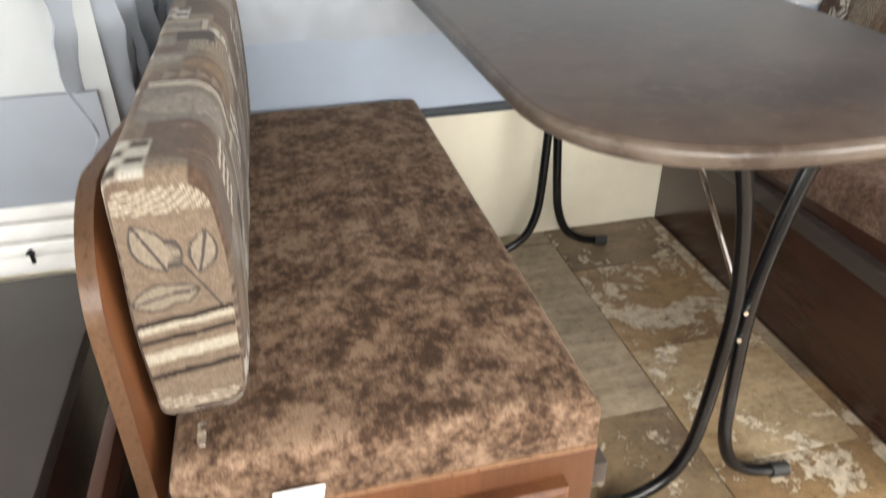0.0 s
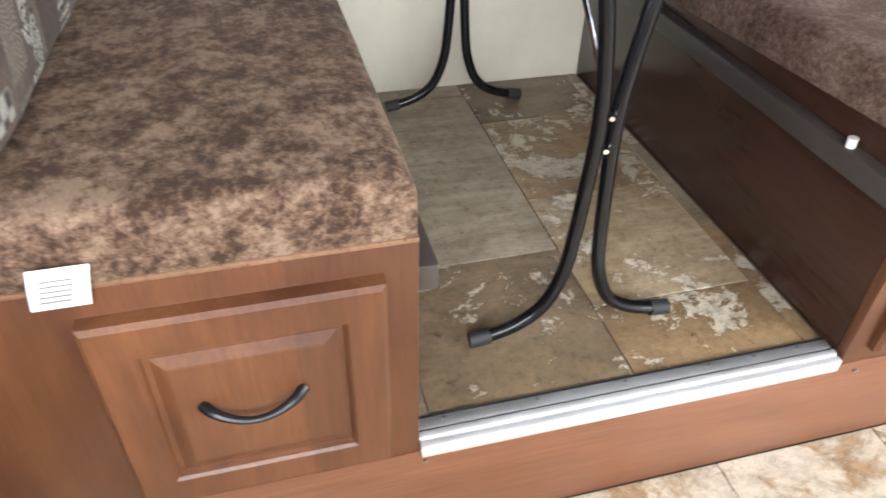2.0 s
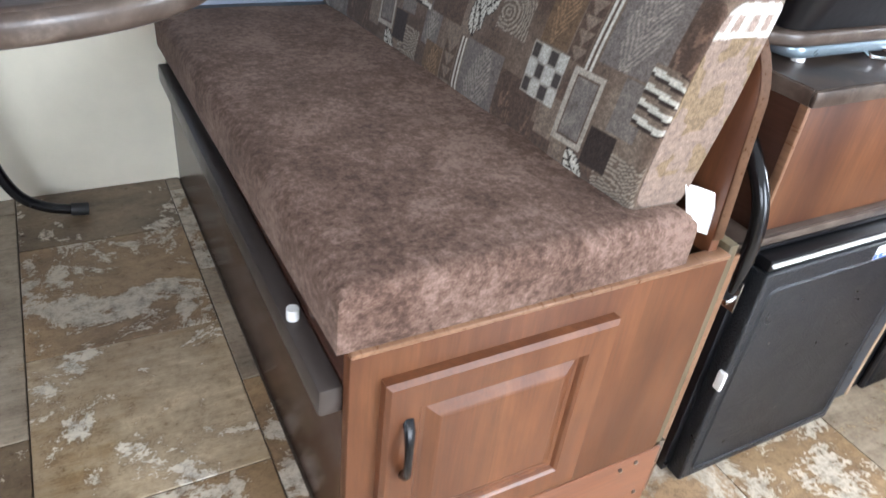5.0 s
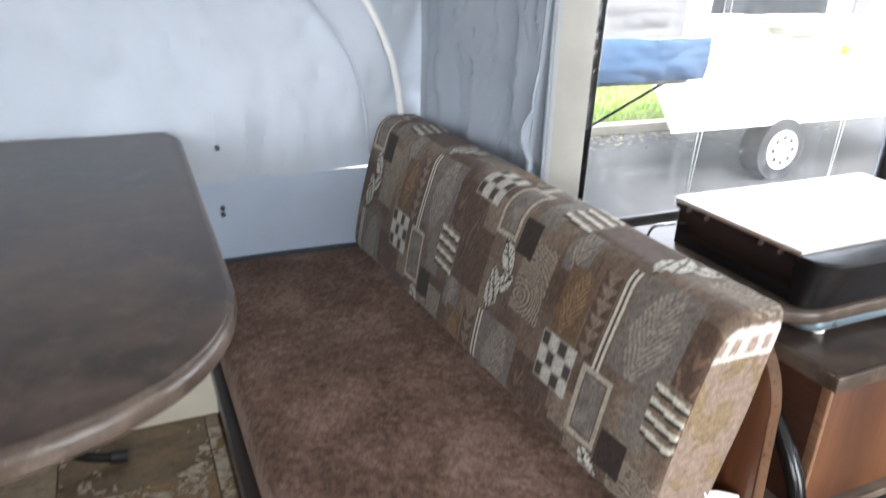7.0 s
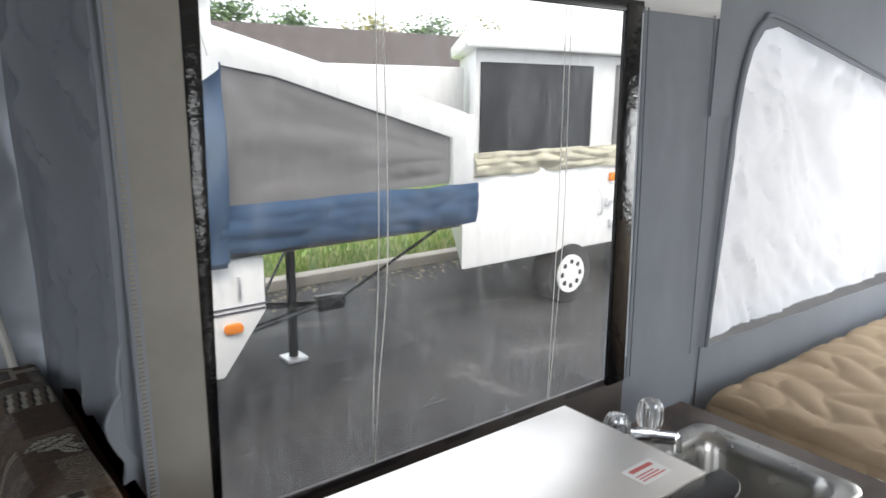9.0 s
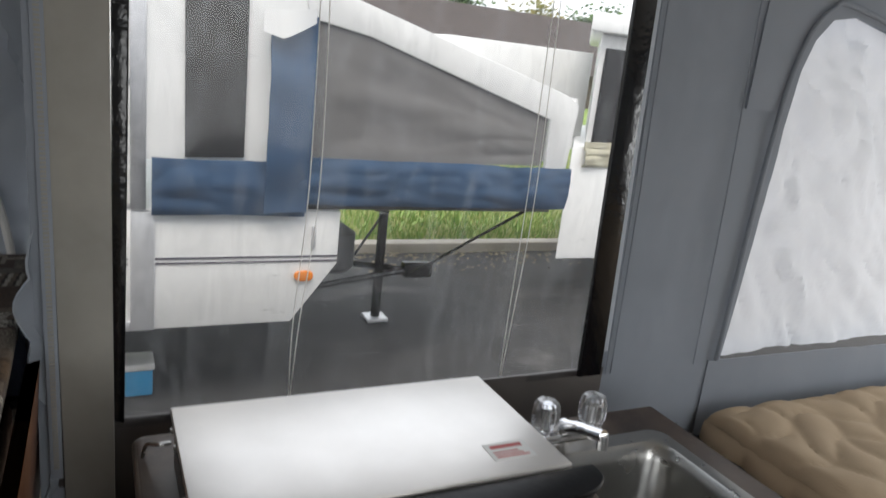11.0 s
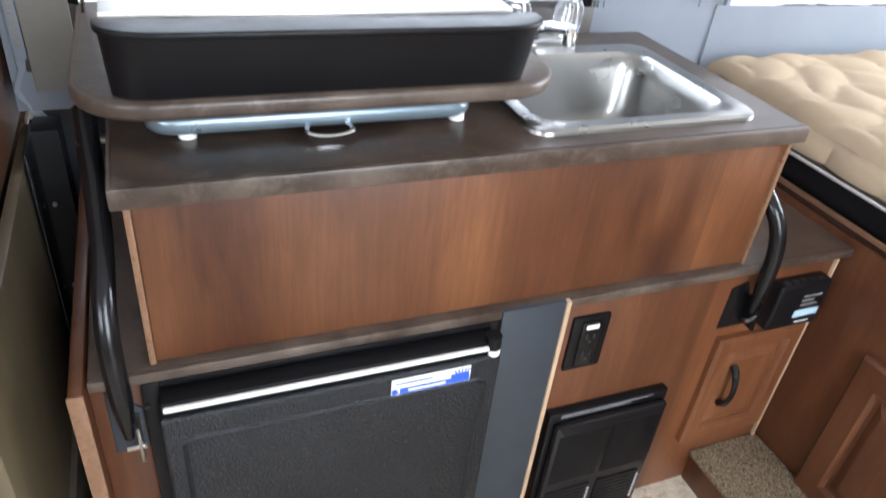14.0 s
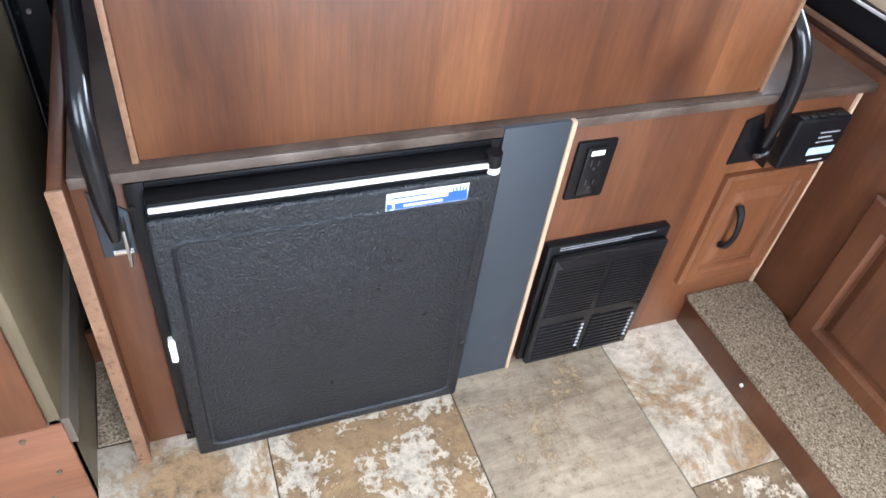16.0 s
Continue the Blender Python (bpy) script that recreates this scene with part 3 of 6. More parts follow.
for z0, z1, y in ((0.640, 0.676, 0.672), (0.680, 0.706, 0.665), (0.710, 0.742, 0.675), (0.746, 0.772, 0.685)):
    part("rail", box(-2.5, -0.64, y, 0.71, z0, z1, 0.004), plain("dimmed_white_aluminium", (0.60, 0.60, 0.58), 0.45), wall_ll)
part("lower_wall", box(-2.5, -0.64, 0.70, 0.73, -0.05, 0.655, 0), cream_wall, wall_ll)
solo("ceiling", box(-2.55, 4.65, -1.95, 0.75, 2.12, 2.16, 0), roof_mat, "off-white roof liner of the camper", "ceiling", kind="structure")
left_bunk = thing("bunk_board", (-1.5, -0.3, 0.6), "bare grey bunk board beside the dinette", "bunk")
part("board", box(-2.44, -0.725, -1.2, 0.660, 0.605, 0.638, 0.004), grey_top, left_bunk)
part("base", box(-2.44, -0.74, -1.2, 0.655, 0.0, 0.605, 0.003), dark_wood, left_bunk)
latch = thing("rail_latch", (-0.84, 0.65, 0.66), "small dark latch pin on the white rail", "latch")
part("pin", cyl((-0.84, 0.655, 0.672), (-0.84, 0.655, 0.70), 0.004, 10), black_plastic, latch)
part("head", cyl((-0.847, 0.652, 0.694), (-0.833, 0.652, 0.694), 0.0035, 10), black_plastic, latch)

# slide-out riser and nosing
riser = thing("slide_riser", (0.4, 0, 0), "cherry wood riser board below the raised dinette floor", "riser", kind="structure")
part("board", box(-0.63, 1.39, -0.004, 0.02, 0, 0.233, 0.002), cherry_x, riser)
for x in (0.01, 0.82, 1.30):
    part("screw", cyl((x, -0.008, 0.21), (x, 0.0, 0.21), 0.004, 10), steel, riser)
nosing = thing("floor_nosing", (0.38, 0.0, 0.24), "ribbed aluminium edge strip with a black insert", "edge strip", kind="structure")
part("lip", box(0.002, 0.774, -0.010, 0.006, 0.222, 0.252, 0.004), alu, nosing, "bright aluminium lip")
part("rib", box(0.002, 0.774, 0.005, 0.019, 0.238, 0.256, 0.004), alu, nosing)
part("groove", box(0.002, 0.774, 0.019, 0.022, 0.238, 0.251, 0.0005), rubber, nosing, "dark groove")
part("rib", box(0.002, 0.774, 0.022, 0.044, 0.238, 0.254, 0.003), alu_dull, nosing, "dull flat rib")
part("insert", box(0.002, 0.774, 0.044, 0.049, 0.238, 0.253, 0.002), rubber, nosing, "black insert")
for x in (0.05, 0.21, 0.37, 0.53, 0.62, 0.71):
    part("screw", cyl((x, 0.036, 0.252), (x, 0.036, 0.2562), 0.0035, 10), steel, nosing)

# ---- dinette ----


def raised_front(parent, x0, x1, z0, z1, y, m_, depth=0.018, frame_w=0.06, name="door", facing="y", sign=-1):
    """A raised-panel door or drawer front. It faces -y, or -x with facing x (x0, x1 are then y values and y is the x plane)."""
    def to(u, w, d):
        return (u, y + sign * d, w) if facing == "y" else (y + sign * d, u, w)
    b = bmesh.new()
    rings = [(0.0, 0.0), (0.0, depth - 0.006), (0.006, depth), (frame_w, depth), (frame_w + 0.004, depth - 0.004), (frame_w + 0.007, depth - 0.010), (frame_w + 0.014, depth - 0.010), (frame_w + 0.030, depth - 0.003), (frame_w + 0.034, depth - 0.002)]
    prev = None
    for inset, d in rings:
        cur = [b.verts.new(to(u, w, d)) for u, w in ((x0 + inset, z0 + inset), (x1 - inset, z0 + inset), (x1 - inset, z1 - inset), (x0 + inset, z1 - inset))]
        if prev:
            for k in range(4):
                b.faces.new((prev[k], prev[(k + 1) % 4], cur[(k + 1) % 4], cur[k]))
        prev = cur
    b.faces.new(prev)
    bmesh.ops.recalc_face_normals(b, faces=b.faces[:])
    return part(name, b, m_, parent, smooth=False)


def bow_handle(parent, a, b_, out, sag):
    """A black bow pull from a to b_; it stands out by the vector out, and bends by sag."""
    a, b_, out, sag = Vector(a), Vector(b_), Vector(out), Vector(sag)
    pts = []
    for k in range(13):
        t = k / 12
        pts.append(a.lerp(b_, t) + out * (math.sin(math.pi * t) ** 0.6) + sag * math.sin(math.pi * t))
    rad = [0.0082 - 0.0030 * math.sin(math.pi * k / 12) for k in range(13)]
    return part("handle", tube(pts, rad, 10), black_enamel, parent, "black bow handle")


def bench(name, x0, x1, inner, label):
    """A dinette bench. inner: +1 where its inner side is at x1, -1 where it is at x0."""
    b = thing(name, ((x0 + x1) / 2, 0.6, 0.245), label, "bench")
    part("front_panel", box(x0, x1, -0.004, 0.017, 0.236, 0.655, 0.002), cherry, b)
    part("front_edge", box(x0, x1, -0.007, 0.019, 0.654, 0.662, 0.003), cherry_edge, b)
    xi = x1 if inner > 0 else x0
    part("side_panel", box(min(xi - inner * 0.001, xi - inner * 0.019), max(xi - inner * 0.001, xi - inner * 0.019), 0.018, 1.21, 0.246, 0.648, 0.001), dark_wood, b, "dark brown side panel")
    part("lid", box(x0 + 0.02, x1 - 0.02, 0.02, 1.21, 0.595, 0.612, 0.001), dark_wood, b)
    part("rail", box(min(xi, xi + inner * 0.031), max(xi, xi + inner * 0.031), 0.012, 1.10, 0.556, 0.599, 0.005), rail_mat, b, "dark table-support rail")
    p = part("catch", cyl((xi + inner * 0.018, 0.150, 0.594), (xi + inner * 0.018, 0.150, 0.616), 0.0085, 12), white_plastic, b, "white plastic catch")
    return b


bench_l = bench("dinette_bench", -0.625, 0.0, 1, "cherry dinette bench with a raised-panel drawer")
drawer = raised_front(bench_l, -0.396, -0.045, 0.268, 0.613, -0.004, cherry, 0.027, 0.050, "drawer_front")
bow_handle(drawer, (-0.286, -0.028, 0.461), (-0.158, -0.028, 0.461), (0, -0.026, 0), (0, 0, -0.016))
bench_r = bench("dinette_bench", 0.778, 1.372, -1, "cherry dinette bench with a raised-panel door beside the refrigerator")
door = raised_front(bench_r, 0.818, 1.168, 0.272, 0.611, -0.004, cherry, 0.02, 0.046, "door")
bow_handle(door, (0.850, -0.02, 0.545), (0.850, -0.02, 0.445), (0, -0.026, 0), (-0.008, 0, 0))
op = part("outer_panel", box(1.372, 1.39, 0.0, 0.70, 0.0, 0.672, 0.002), sheen_panel, bench_r, "outer side panel with its olive sheen in the colour")
for x, z in ((1.335, 0.215), (1.335, 0.05), (1.36, 0.12)):
    part("screw", cyl((x, -0.0075, z), (x, -0.003, z), 0.004, 10), steel, riser)
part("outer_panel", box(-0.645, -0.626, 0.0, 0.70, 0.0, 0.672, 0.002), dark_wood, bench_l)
tag = thing("paper_tag", (-0.4, -0.01, 0.64), "white sewn paper tag hanging from the seat cushion", "tag")
part("paper", sheet(lambda u, v: (-0.432 + 0.062 * u + 0.012 * v, -0.010 - 0.006 * math.sin(v * 2.4) , 0.637 + 0.058 * v), 4, 8, 0.0006), label_white, tag)
for k in range(5):
    part("print_line", box(-0.418 + 0.002 * k, -0.385 + 0.002 * k, -0.0185 + 0.0003, -0.0172, 0.652 + k * 0.007, 0.6535 + k * 0.007, 0), print_grey, tag)


def cushion(name, x0, x1, y0, y1, z0, z1, m_, label, r=0.022, sink=0.055):
    b = thing(name, ((x0 + x1) / 2, (y0 + y1) / 2, z0), label, "cushion")
    c = bmesh.new()
    nx, ny = 28, 56

    def edge(t, lo, hi):
        return lo + (hi - lo) * t
    top, bot = [], []
    for i in range(nx + 1):
        rt, rb = [], []
        for j in range(ny + 1):
            u, v = i / nx, j / ny
            uu = 0.5 - 0.5 * math.cos(math.pi * u) * (0.35 + 0.65 * abs(math.cos(math.pi * u)) ** 0.5)
            vv = 0.5 - 0.5 * math.cos(math.pi * v) * (0.35 + 0.65 * abs(math.cos(math.pi * v)) ** 0.5)
            x, y = edge(uu, x0, x1), edge(vv, y0, y1)
            d = min(x - x0, x1 - x, y - y0, y1 - y)
            drop = r - math.sqrt(max(0, r * r - max(0, r - d) ** 2))
            puff = 0.010 * (16 * uu * (1 - uu) * vv * (1 - vv)) ** 0.5 + 0.003 * noise.noise(Vector((x * 6, y * 6, z0)))
            tilt = sink * vv
            rt.append(c.verts.new((x, y, z1 - drop + puff - tilt)))
            rb.append(c.verts.new((x, y, z0 - tilt)))
        top.append(rt)
        bot.append(rb)
    for i in range(nx):
        for j in range(ny):
            c.faces.new((top[i][j], top[i + 1][j], top[i + 1][j + 1], top[i][j + 1]))
            c.faces.new((bot[i][j], bot[i][j + 1], bot[i + 1][j + 1], bot[i + 1][j]))
    for i in range(nx):
        c.faces.new((top[i][0], bot[i][0], bot[i + 1][0], top[i + 1][0]))
        c.faces.new((top[i][ny], top[i + 1][ny], bot[i + 1][ny], bot[i][ny]))
    for j in range(ny):
        c.faces.new((top[0][j], top[0][j + 1], bot[0][j + 1], bot[0][j]))
        c.faces.new((top[nx][j], bot[nx][j], bot[nx][j + 1], top[nx][j + 1]))
    bmesh.ops.recalc_face_normals(c, faces=c.faces[:])
    part("cover", c, m_, b)
    return b


seat_l = cushion("seat_cushion", -0.532, -0.002, -0.004, 1.20, 0.662, 0.745, velour_l, "mottled brown velour seat cushion on the bench", sink=0.016)
seat_r = cushion("seat_cushion", 0.764, 1.285, 0.0, 1.20, 0.662, 0.744, velour_r, "brown velour seat cushion on the bench by the refrigerator")


def backboard(name, x, s, top, drop, label):
    """Plywood board behind a backrest, with a rounded upper front corner. s: the side that it leans to."""
    b = thing(name, (x, 0.6, 0.67), label, "backboard")
    o = [(0.012, 0.655), (1.2, 0.655), (1.2, top - 2 * drop), (0.5, top - drop)]
    o += [(0.17 - 0.14 * math.sin(radians(a)), top - 0.14 + 0.14 * math.cos(radians(a))) for a in range(0, 91, 9)]
    q = prism(o, "x", x - 0.009, x + 0.009, 0.0025)
    for v in q.verts:
        v.co.x += s * 0.10 * (v.co.z - 0.67)
    part("board", q, cherry, b)
    e = [(1.19, top - 2 * drop + 0.001), (0.5, top - drop + 0.001)] + [(0.17 - 0.141 * math.sin(radians(a)), top - 0.14 + 0.141 * math.cos(radians(a))) for a in range(0, 91, 9)] + [(0.012, 0.68)]
    rim = bmesh.new()
    lo = [(rim.verts.new((x - 0.0095 + s * 0.10 * (z - 0.67), y - 0.0012, z + 0.0012)), rim.verts.new((x + 0.0095 + s * 0.10 * (z - 0.67), y - 0.0012, z + 0.0012))) for y, z in e]
    for (a, b2), (c, d) in zip(lo, lo[1:]):
        rim.faces.new((a, b2, d, c))
    bmesh.ops.solidify(rim, geom=rim.faces[:], thickness=0.002)
    part("edge_band", rim, cherry_edge, b, "lighter edge banding")
    return b


backboard("backboard", -0.561, -0.03, 1.045, 0.045, "cherry plywood board behind the backrest cushion")
backboard("backboard", 1.352, 0.6, 1.0, 0.0, "cherry plywood board behind the backrest cushion, beside the kitchen")

# patchwork weave: colour by place on the cloth, from a seeded layout
TAN, BROWN, DARK, CREAM, GREY, GOLD = (0.165, 0.122, 0.088), (0.078, 0.048, 0.033), (0.028, 0.018, 0.014), (0.50, 0.465, 0.395), (0.150, 0.126, 0.108), (0.125, 0.077, 0.042)


def leaf_motif(x, y, cx, cy, rr, ang):
    dx, dy = x - cx, y - cy
    a, b = dx * math.cos(ang) + dy * math.sin(ang), -dx * math.sin(ang) + dy * math.cos(ang)
    w = rr * 0.55 * max(0.0, 1 - (a / rr) ** 2)
    if abs(a) < rr and abs(b) < w:
        vein = abs(b) < 0.0018 or (abs(((a - abs(b) * 0.8) / (rr * 0.28)) % 1 - 0.5) < 0.09) or abs(b) > w - 0.0022
        return DARK if vein else CREAM
    return None


# one set of motifs about the picture-frame block, repeated every 0.64 m with a half drop of 0.19 m:
# kind, centre along and up from the block, width, height, colour
MOTIFS = (
    ("leaf", -0.030, -0.080, 0.036, 0.9, CREAM), ("leaf", -0.002, -0.150, 0.030, 1.25, CREAM), ("leaf", -0.012, 0.247, 0.036, 1.1, CREAM), ("leaf", -0.040, 0.262, 0.030, 2.5, CREAM),
    ("frame", 0.0, 0.0, 0.068, 0.105, GREY), ("squares", 0.098, 0.020, 0.088, 0.076, CREAM), ("block", -0.066, -0.036, 0.052, 0.056, DARK),
    ("lines", 0.010, 0.122, 0.020, 0.150, CREAM), ("bands", -0.138, 0.056, 0.074, 0.082, CREAM), ("teeth", 0.042, 0.118, 0.040, 0.125, BROWN),
    ("swirl", -0.112, -0.088, 0.085, 0.115, TAN), ("fern", -0.062, 0.135, 0.115, 0.130, GREY), ("block", -0.092, 0.030, 0.055, 0.075, GREY),
    ("fern", 0.098, 0.112, 0.068, 0.100, GOLD), ("grass", 0.150, -0.060, 0.120, 0.110, BROWN), ("block", 0.055, -0.030, 0.050, 0.060, TAN),
    ("block", -0.235, 0.080, 0.110, 0.120, BROWN), ("fern", -0.195, 0.0, 0.060, 0.080, GREY),
)
CELLS = []
for kind, du, dv, w_, h_, tint in MOTIFS:
    reach = 0.04 if kind == "leaf" else 0.0
    for m in range(-2, 3):
        for k in range(-2, 3):
            cu, cv = 0.145 + du + 0.32 * k + 0.64 * m, 0.098 + dv + 0.19 * k
            hw, hh = (reach, reach) if reach else (w_ / 2, h_ / 2)
            if -hw < cu < 0.64 + hw and -hh < cv < 0.19 + hh:
                CELLS.append((kind, cu, cv, w_, h_, tint, hw, hh))


def weave(u, v):
    """Colour of the cloth at u metres along and v metres up."""
    row = math.floor(v / 0.19)
    x, y = (u - 0.32 * row) % 0.64, v % 0.19
    n = noise.noise(Vector((u * 150, v * 150, 1.0))) + 0.6 * noise.noise(Vector((u * 60, v * 60, 2.0)))
    f = 1 + 0.32 * n
    for kind, cu, cv, w_, h_, tint, hw, hh in CELLS:
        lx, ly = x - cu, y - cv
        if abs(lx) > hw or abs(ly) > hh:
            continue
        if kind == "leaf":
            c = leaf_motif(x, y, cu, cv, w_, h_)
            if c:
                return tuple(q * (1 + 0.12 * n) for q in c)
            continue
        e = min(hw - abs(lx), hh - abs(ly))
        if kind == "frame":
            c = (0.34, 0.295, 0.24) if e < 0.008 else (BROWN if e < 0.011 else GREY)
            g = noise.noise(Vector((u * 45, v * 45, 5)))
            return tuple(q * (1 + 0.25 * n + (0.5 * g if e > 0.012 else 0)) for q in c)
        if kind == "squares":
            a, b = int((lx + hw) / (w_ / 4)), int((ly + hh) / (h_ / 3))
            ex, ey = ((lx + hw) / (w_ / 4)) % 1, ((ly + hh) / (h_ / 3)) % 1
            if (a + b) % 2 and 0.12 < ex < 0.88 and 0.12 < ey < 0.88:
                return tuple(q * f for q in ((0.045, 0.035, 0.03) if (a * 5 + b * 3) % 4 else BROWN))
            return tuple(q * (1 + 0.2 * n) for q in ((0.40, 0.375, 0.33) if (a + b) % 2 == 0 else (0.27, 0.24, 0.20)))
        if kind == "lines":
            q = (lx + hw) / w_
            return CREAM if q < 0.26 or 0.52 < q < 0.78 else BROWN
        if kind == "bands":
            q = ((ly + hh - 0.10 * lx) / h_ * 4) % 1
            return DARK if q < 0.26 else (tuple(t * (1 + 0.15 * n) for t in CREAM) if q < 0.62 else tuple(t * f for t in TAN))
        if kind == "teeth":
            q = ((ly + hh) / 0.021) % 1
            return tuple(t * f for t in (TAN if abs(lx) < 0.018 * q and lx > -0.016 else tint))
        if kind == "swirl":
            g = math.hypot(lx - 0.02, (ly + 0.03) * 1.2) + 0.007 * noise.noise(Vector((u * 28, v * 28, 2)))
            return tuple(t * (1 + 0.1 * n) for t in ((0.27, 0.225, 0.175) if (g / 0.0075) % 1 < 0.45 else (0.115, 0.083, 0.06)))
        if kind == "fern":
            rib = ly - 1.5 * abs(lx + 0.15 * ly) + 0.006 * noise.noise(Vector((u * 40, v * 40, 7)))
            lit = abs(lx + 0.15 * ly) < 0.34 * w_ * (1 - abs(ly) / hh) ** 0.5 and (rib / 0.0125) % 1 < 0.55
            return tuple(t * f * (1.55 if lit else 0.9) for t in tint)
        if kind == "grass":
            g = ((lx + 0.25 * (ly + hh) * math.sin(90 * lx)) / 0.012) % 1
            return tuple(t * f * (1.8 if g < 0.22 and ly < 0.03 * math.sin(70 * lx) else 0.95) for t in tint)
        return tuple(t * f for t in tint)
    g = noise.noise(Vector((u * 9, v * 9, 4)))
    return tuple((a + (b - a) * max(0.0, min(1.0, 0.5 + 1.6 * g))) * f for a, b in zip(BROWN, TAN))


def end_cloth(x, z, w, h):
    """Cloth at the end of the backrest: swirls at the top, a leaf spray, dark and cream bands, swirls at the foot."""
    f = z / h
    n = noise.noise(Vector((x * 90, z * 90, 3)))
    if f > 0.86 or f < 0.11:
        cy = 1.06 * h if f > 0.5 else -0.012
        r = math.hypot(x - (0.95 * w if f > 0.5 else 0.5 * w), (z - cy) * 1.3)
        return (0.36, 0.315, 0.25) if (r / 0.0085) % 1 < 0.45 else TAN
    for lo, hi, c in ((0.445, 0.468, DARK), (0.418, 0.445, (0.36, 0.32, 0.255)), (0.372, 0.392, DARK), (0.288, 0.335, (0.36, 0.32, 0.255)), (0.215, 0.24, DARK)):
        if lo < f + 0.04 * (x / w - 0.5) < hi:
            return c
    for cx, cz, rr_, ang in ((0.66, 0.735, 0.034, 2.0), (0.26, 0.70, 0.028, 1.25), (0.66, 0.545, 0.032, 0.2)):
        dx, dz = (w - x) - (1 - cx) * w, z - cz * h
        a, b = dx * math.cos(ang) + dz * math.sin(ang), -dx * math.sin(ang) + dz * math.cos(ang)
        ww = rr_ * 0.55 * max(0.0, 1 - (a / rr_) ** 2)
        if abs(a) < rr_ and abs(b) < ww:
            return (0.062, 0.05, 0.045) if abs(b) > ww - 0.003 or abs(b) < 0.0016 else (0.215, 0.175, 0.135)
    if abs((w - x) - 0.62 * w + 0.55 * (z - 0.60 * h)) < 0.0016 and 0.48 < f < 0.80:
        return (0.062, 0.05, 0.045)
    return tuple(c * (1 + 0.2 * n) for c in TAN)


def plain_end_cloth(x, z, w, h):
    """Cloth at the end by the kitchen: pale plaid at the top, gold scrolls below."""
    f = z / h
    n = noise.noise(Vector((x * 120, z * 120, 6)))
    if f > 0.80:
        a, b = (x / 0.022) % 1, ((z - 0.8 * h) / 0.034) % 1
        return (0.28, 0.21, 0.17) if 0.2 < a < 0.75 and 0.25 < b < 0.85 else (0.52, 0.49, 0.44)
    q = noise.noise(Vector((x * 34, z * 22, 8))) + 0.5 * noise.noise(Vector((x * 70, z * 60, 9)))
    base = (0.185, 0.13, 0.075) if q > 0.1 and f > 0.2 else (0.215, 0.155, 0.12)
    return tuple(c * (1 + 0.3 * n) for c in base)


def backrest(name, pts_bottom, lean, length, y0, thick, height, seed, label):
    """A padded backrest. pts_bottom: x, z of its front bottom edge; lean: how far its top lies back; facing: sign of thick."""
    th = thing(name, (pts_bottom[0], y0 + length / 2, pts_bottom[1]), label, "cushion")
    s = 1 if thick > 0 else -1
    w, r = abs(thick), 0.028
    prof = round_rect(0, w, 0, height, (r, 0.014, 0.014, r * 1.15), 6)
    # closed outline resampled to even steps
    pts = [Vector(p) for p in prof]
    lens = [(pts[(i + 1) % len(pts)] - pts[i]).length for i in range(len(pts))]
    total, n = sum(lens), 270
    ring = []
    for k in range(n):
        d, i = total * k / n, 0
        while d > lens[i]:
            d -= lens[i]
            i += 1
        ring.append(pts[i].lerp(pts[(i + 1) % len(pts)], d / lens[i] if lens[i] else 0))
    nu = 430
    c = bmesh.new()
    lay = c.verts.layers.float_color.new("weave")

    def place(p, y):
        bulge = 0.010 * math.sin(math.pi * min(1, max(0, p.y / height))) * (1 if p.x < w / 2 else -0.5)
        px = p.x - bulge + 0.003 * noise.noise(Vector((y * 7, p.y * 9, seed)))
        skew = 0.0 if s < 0 else -0.018 * (y - y0) / length
        return Vector((pts_bottom[0] + skew + s * px + lean * p.y / height, y, pts_bottom[1] + p.y + 0.004 * noise.noise(Vector((y * 5, seed, p.x * 9))) - 0.05 * (1 - p.y / height) * (y - y0) / length))
    rows = []
    cx = Vector((w / 2, height / 2))
    for j in range(-6, nu + 7):
        t = min(nu, max(0, j)) / nu
        end = 0.0
        if j < 0:
            end = -j / 6
        elif j > nu:
            end = (j - nu) / 6
        yy = y0 + length * t
        row = []
        for k, p in enumerate(ring):
            q = p
            if end:
                q = cx + (p - cx) * (1 - 0.10 * (1 - math.cos(end * math.pi / 2)))
                yy = y0 + length * t + (-1 if j < 0 else 1) * 0.014 * math.sin(end * math.pi / 2)
            vert = c.verts.new(place(q, yy))
            vert[lay] = (*weave(yy - 0.05 + (0.0 if s > 0 else 0.17), total * (1 - k / n) + r + (0.0 if s > 0 else 0.09)), 1)
            row.append(vert)
        rows.append(row)
    for a, b in zip(rows, rows[1:]):
        for k in range(n):
            c.faces.new((a[k], a[(k + 1) % n], b[(k + 1) % n], b[k]))
    for row, yend in ((rows[0], y0 - 0.016), (rows[-1], y0 + length + 0.016)):
        prev = row
        for ringno in range(1, 60):
            f = 1 - ringno / 60
            cur = []
            for k, p in enumerate(ring):
                q = cx + (p - cx) * 0.90 * f
                vv = c.verts.new(place(q, yend))
                vv[lay] = (*(end_cloth if s < 0 else plain_end_cloth)(q.x, q.y, w, height), 1)
                cur.append(vv)
            for k in range(n):
                c.faces.new((prev[k], prev[(k + 1) % n], cur[(k + 1) % n], cur[k]))
            prev = cur
        c.faces.new(prev)
    bmesh.ops.recalc_face_normals(c, faces=c.faces[:])
    part("cover", c, patchwork, th)
    return th


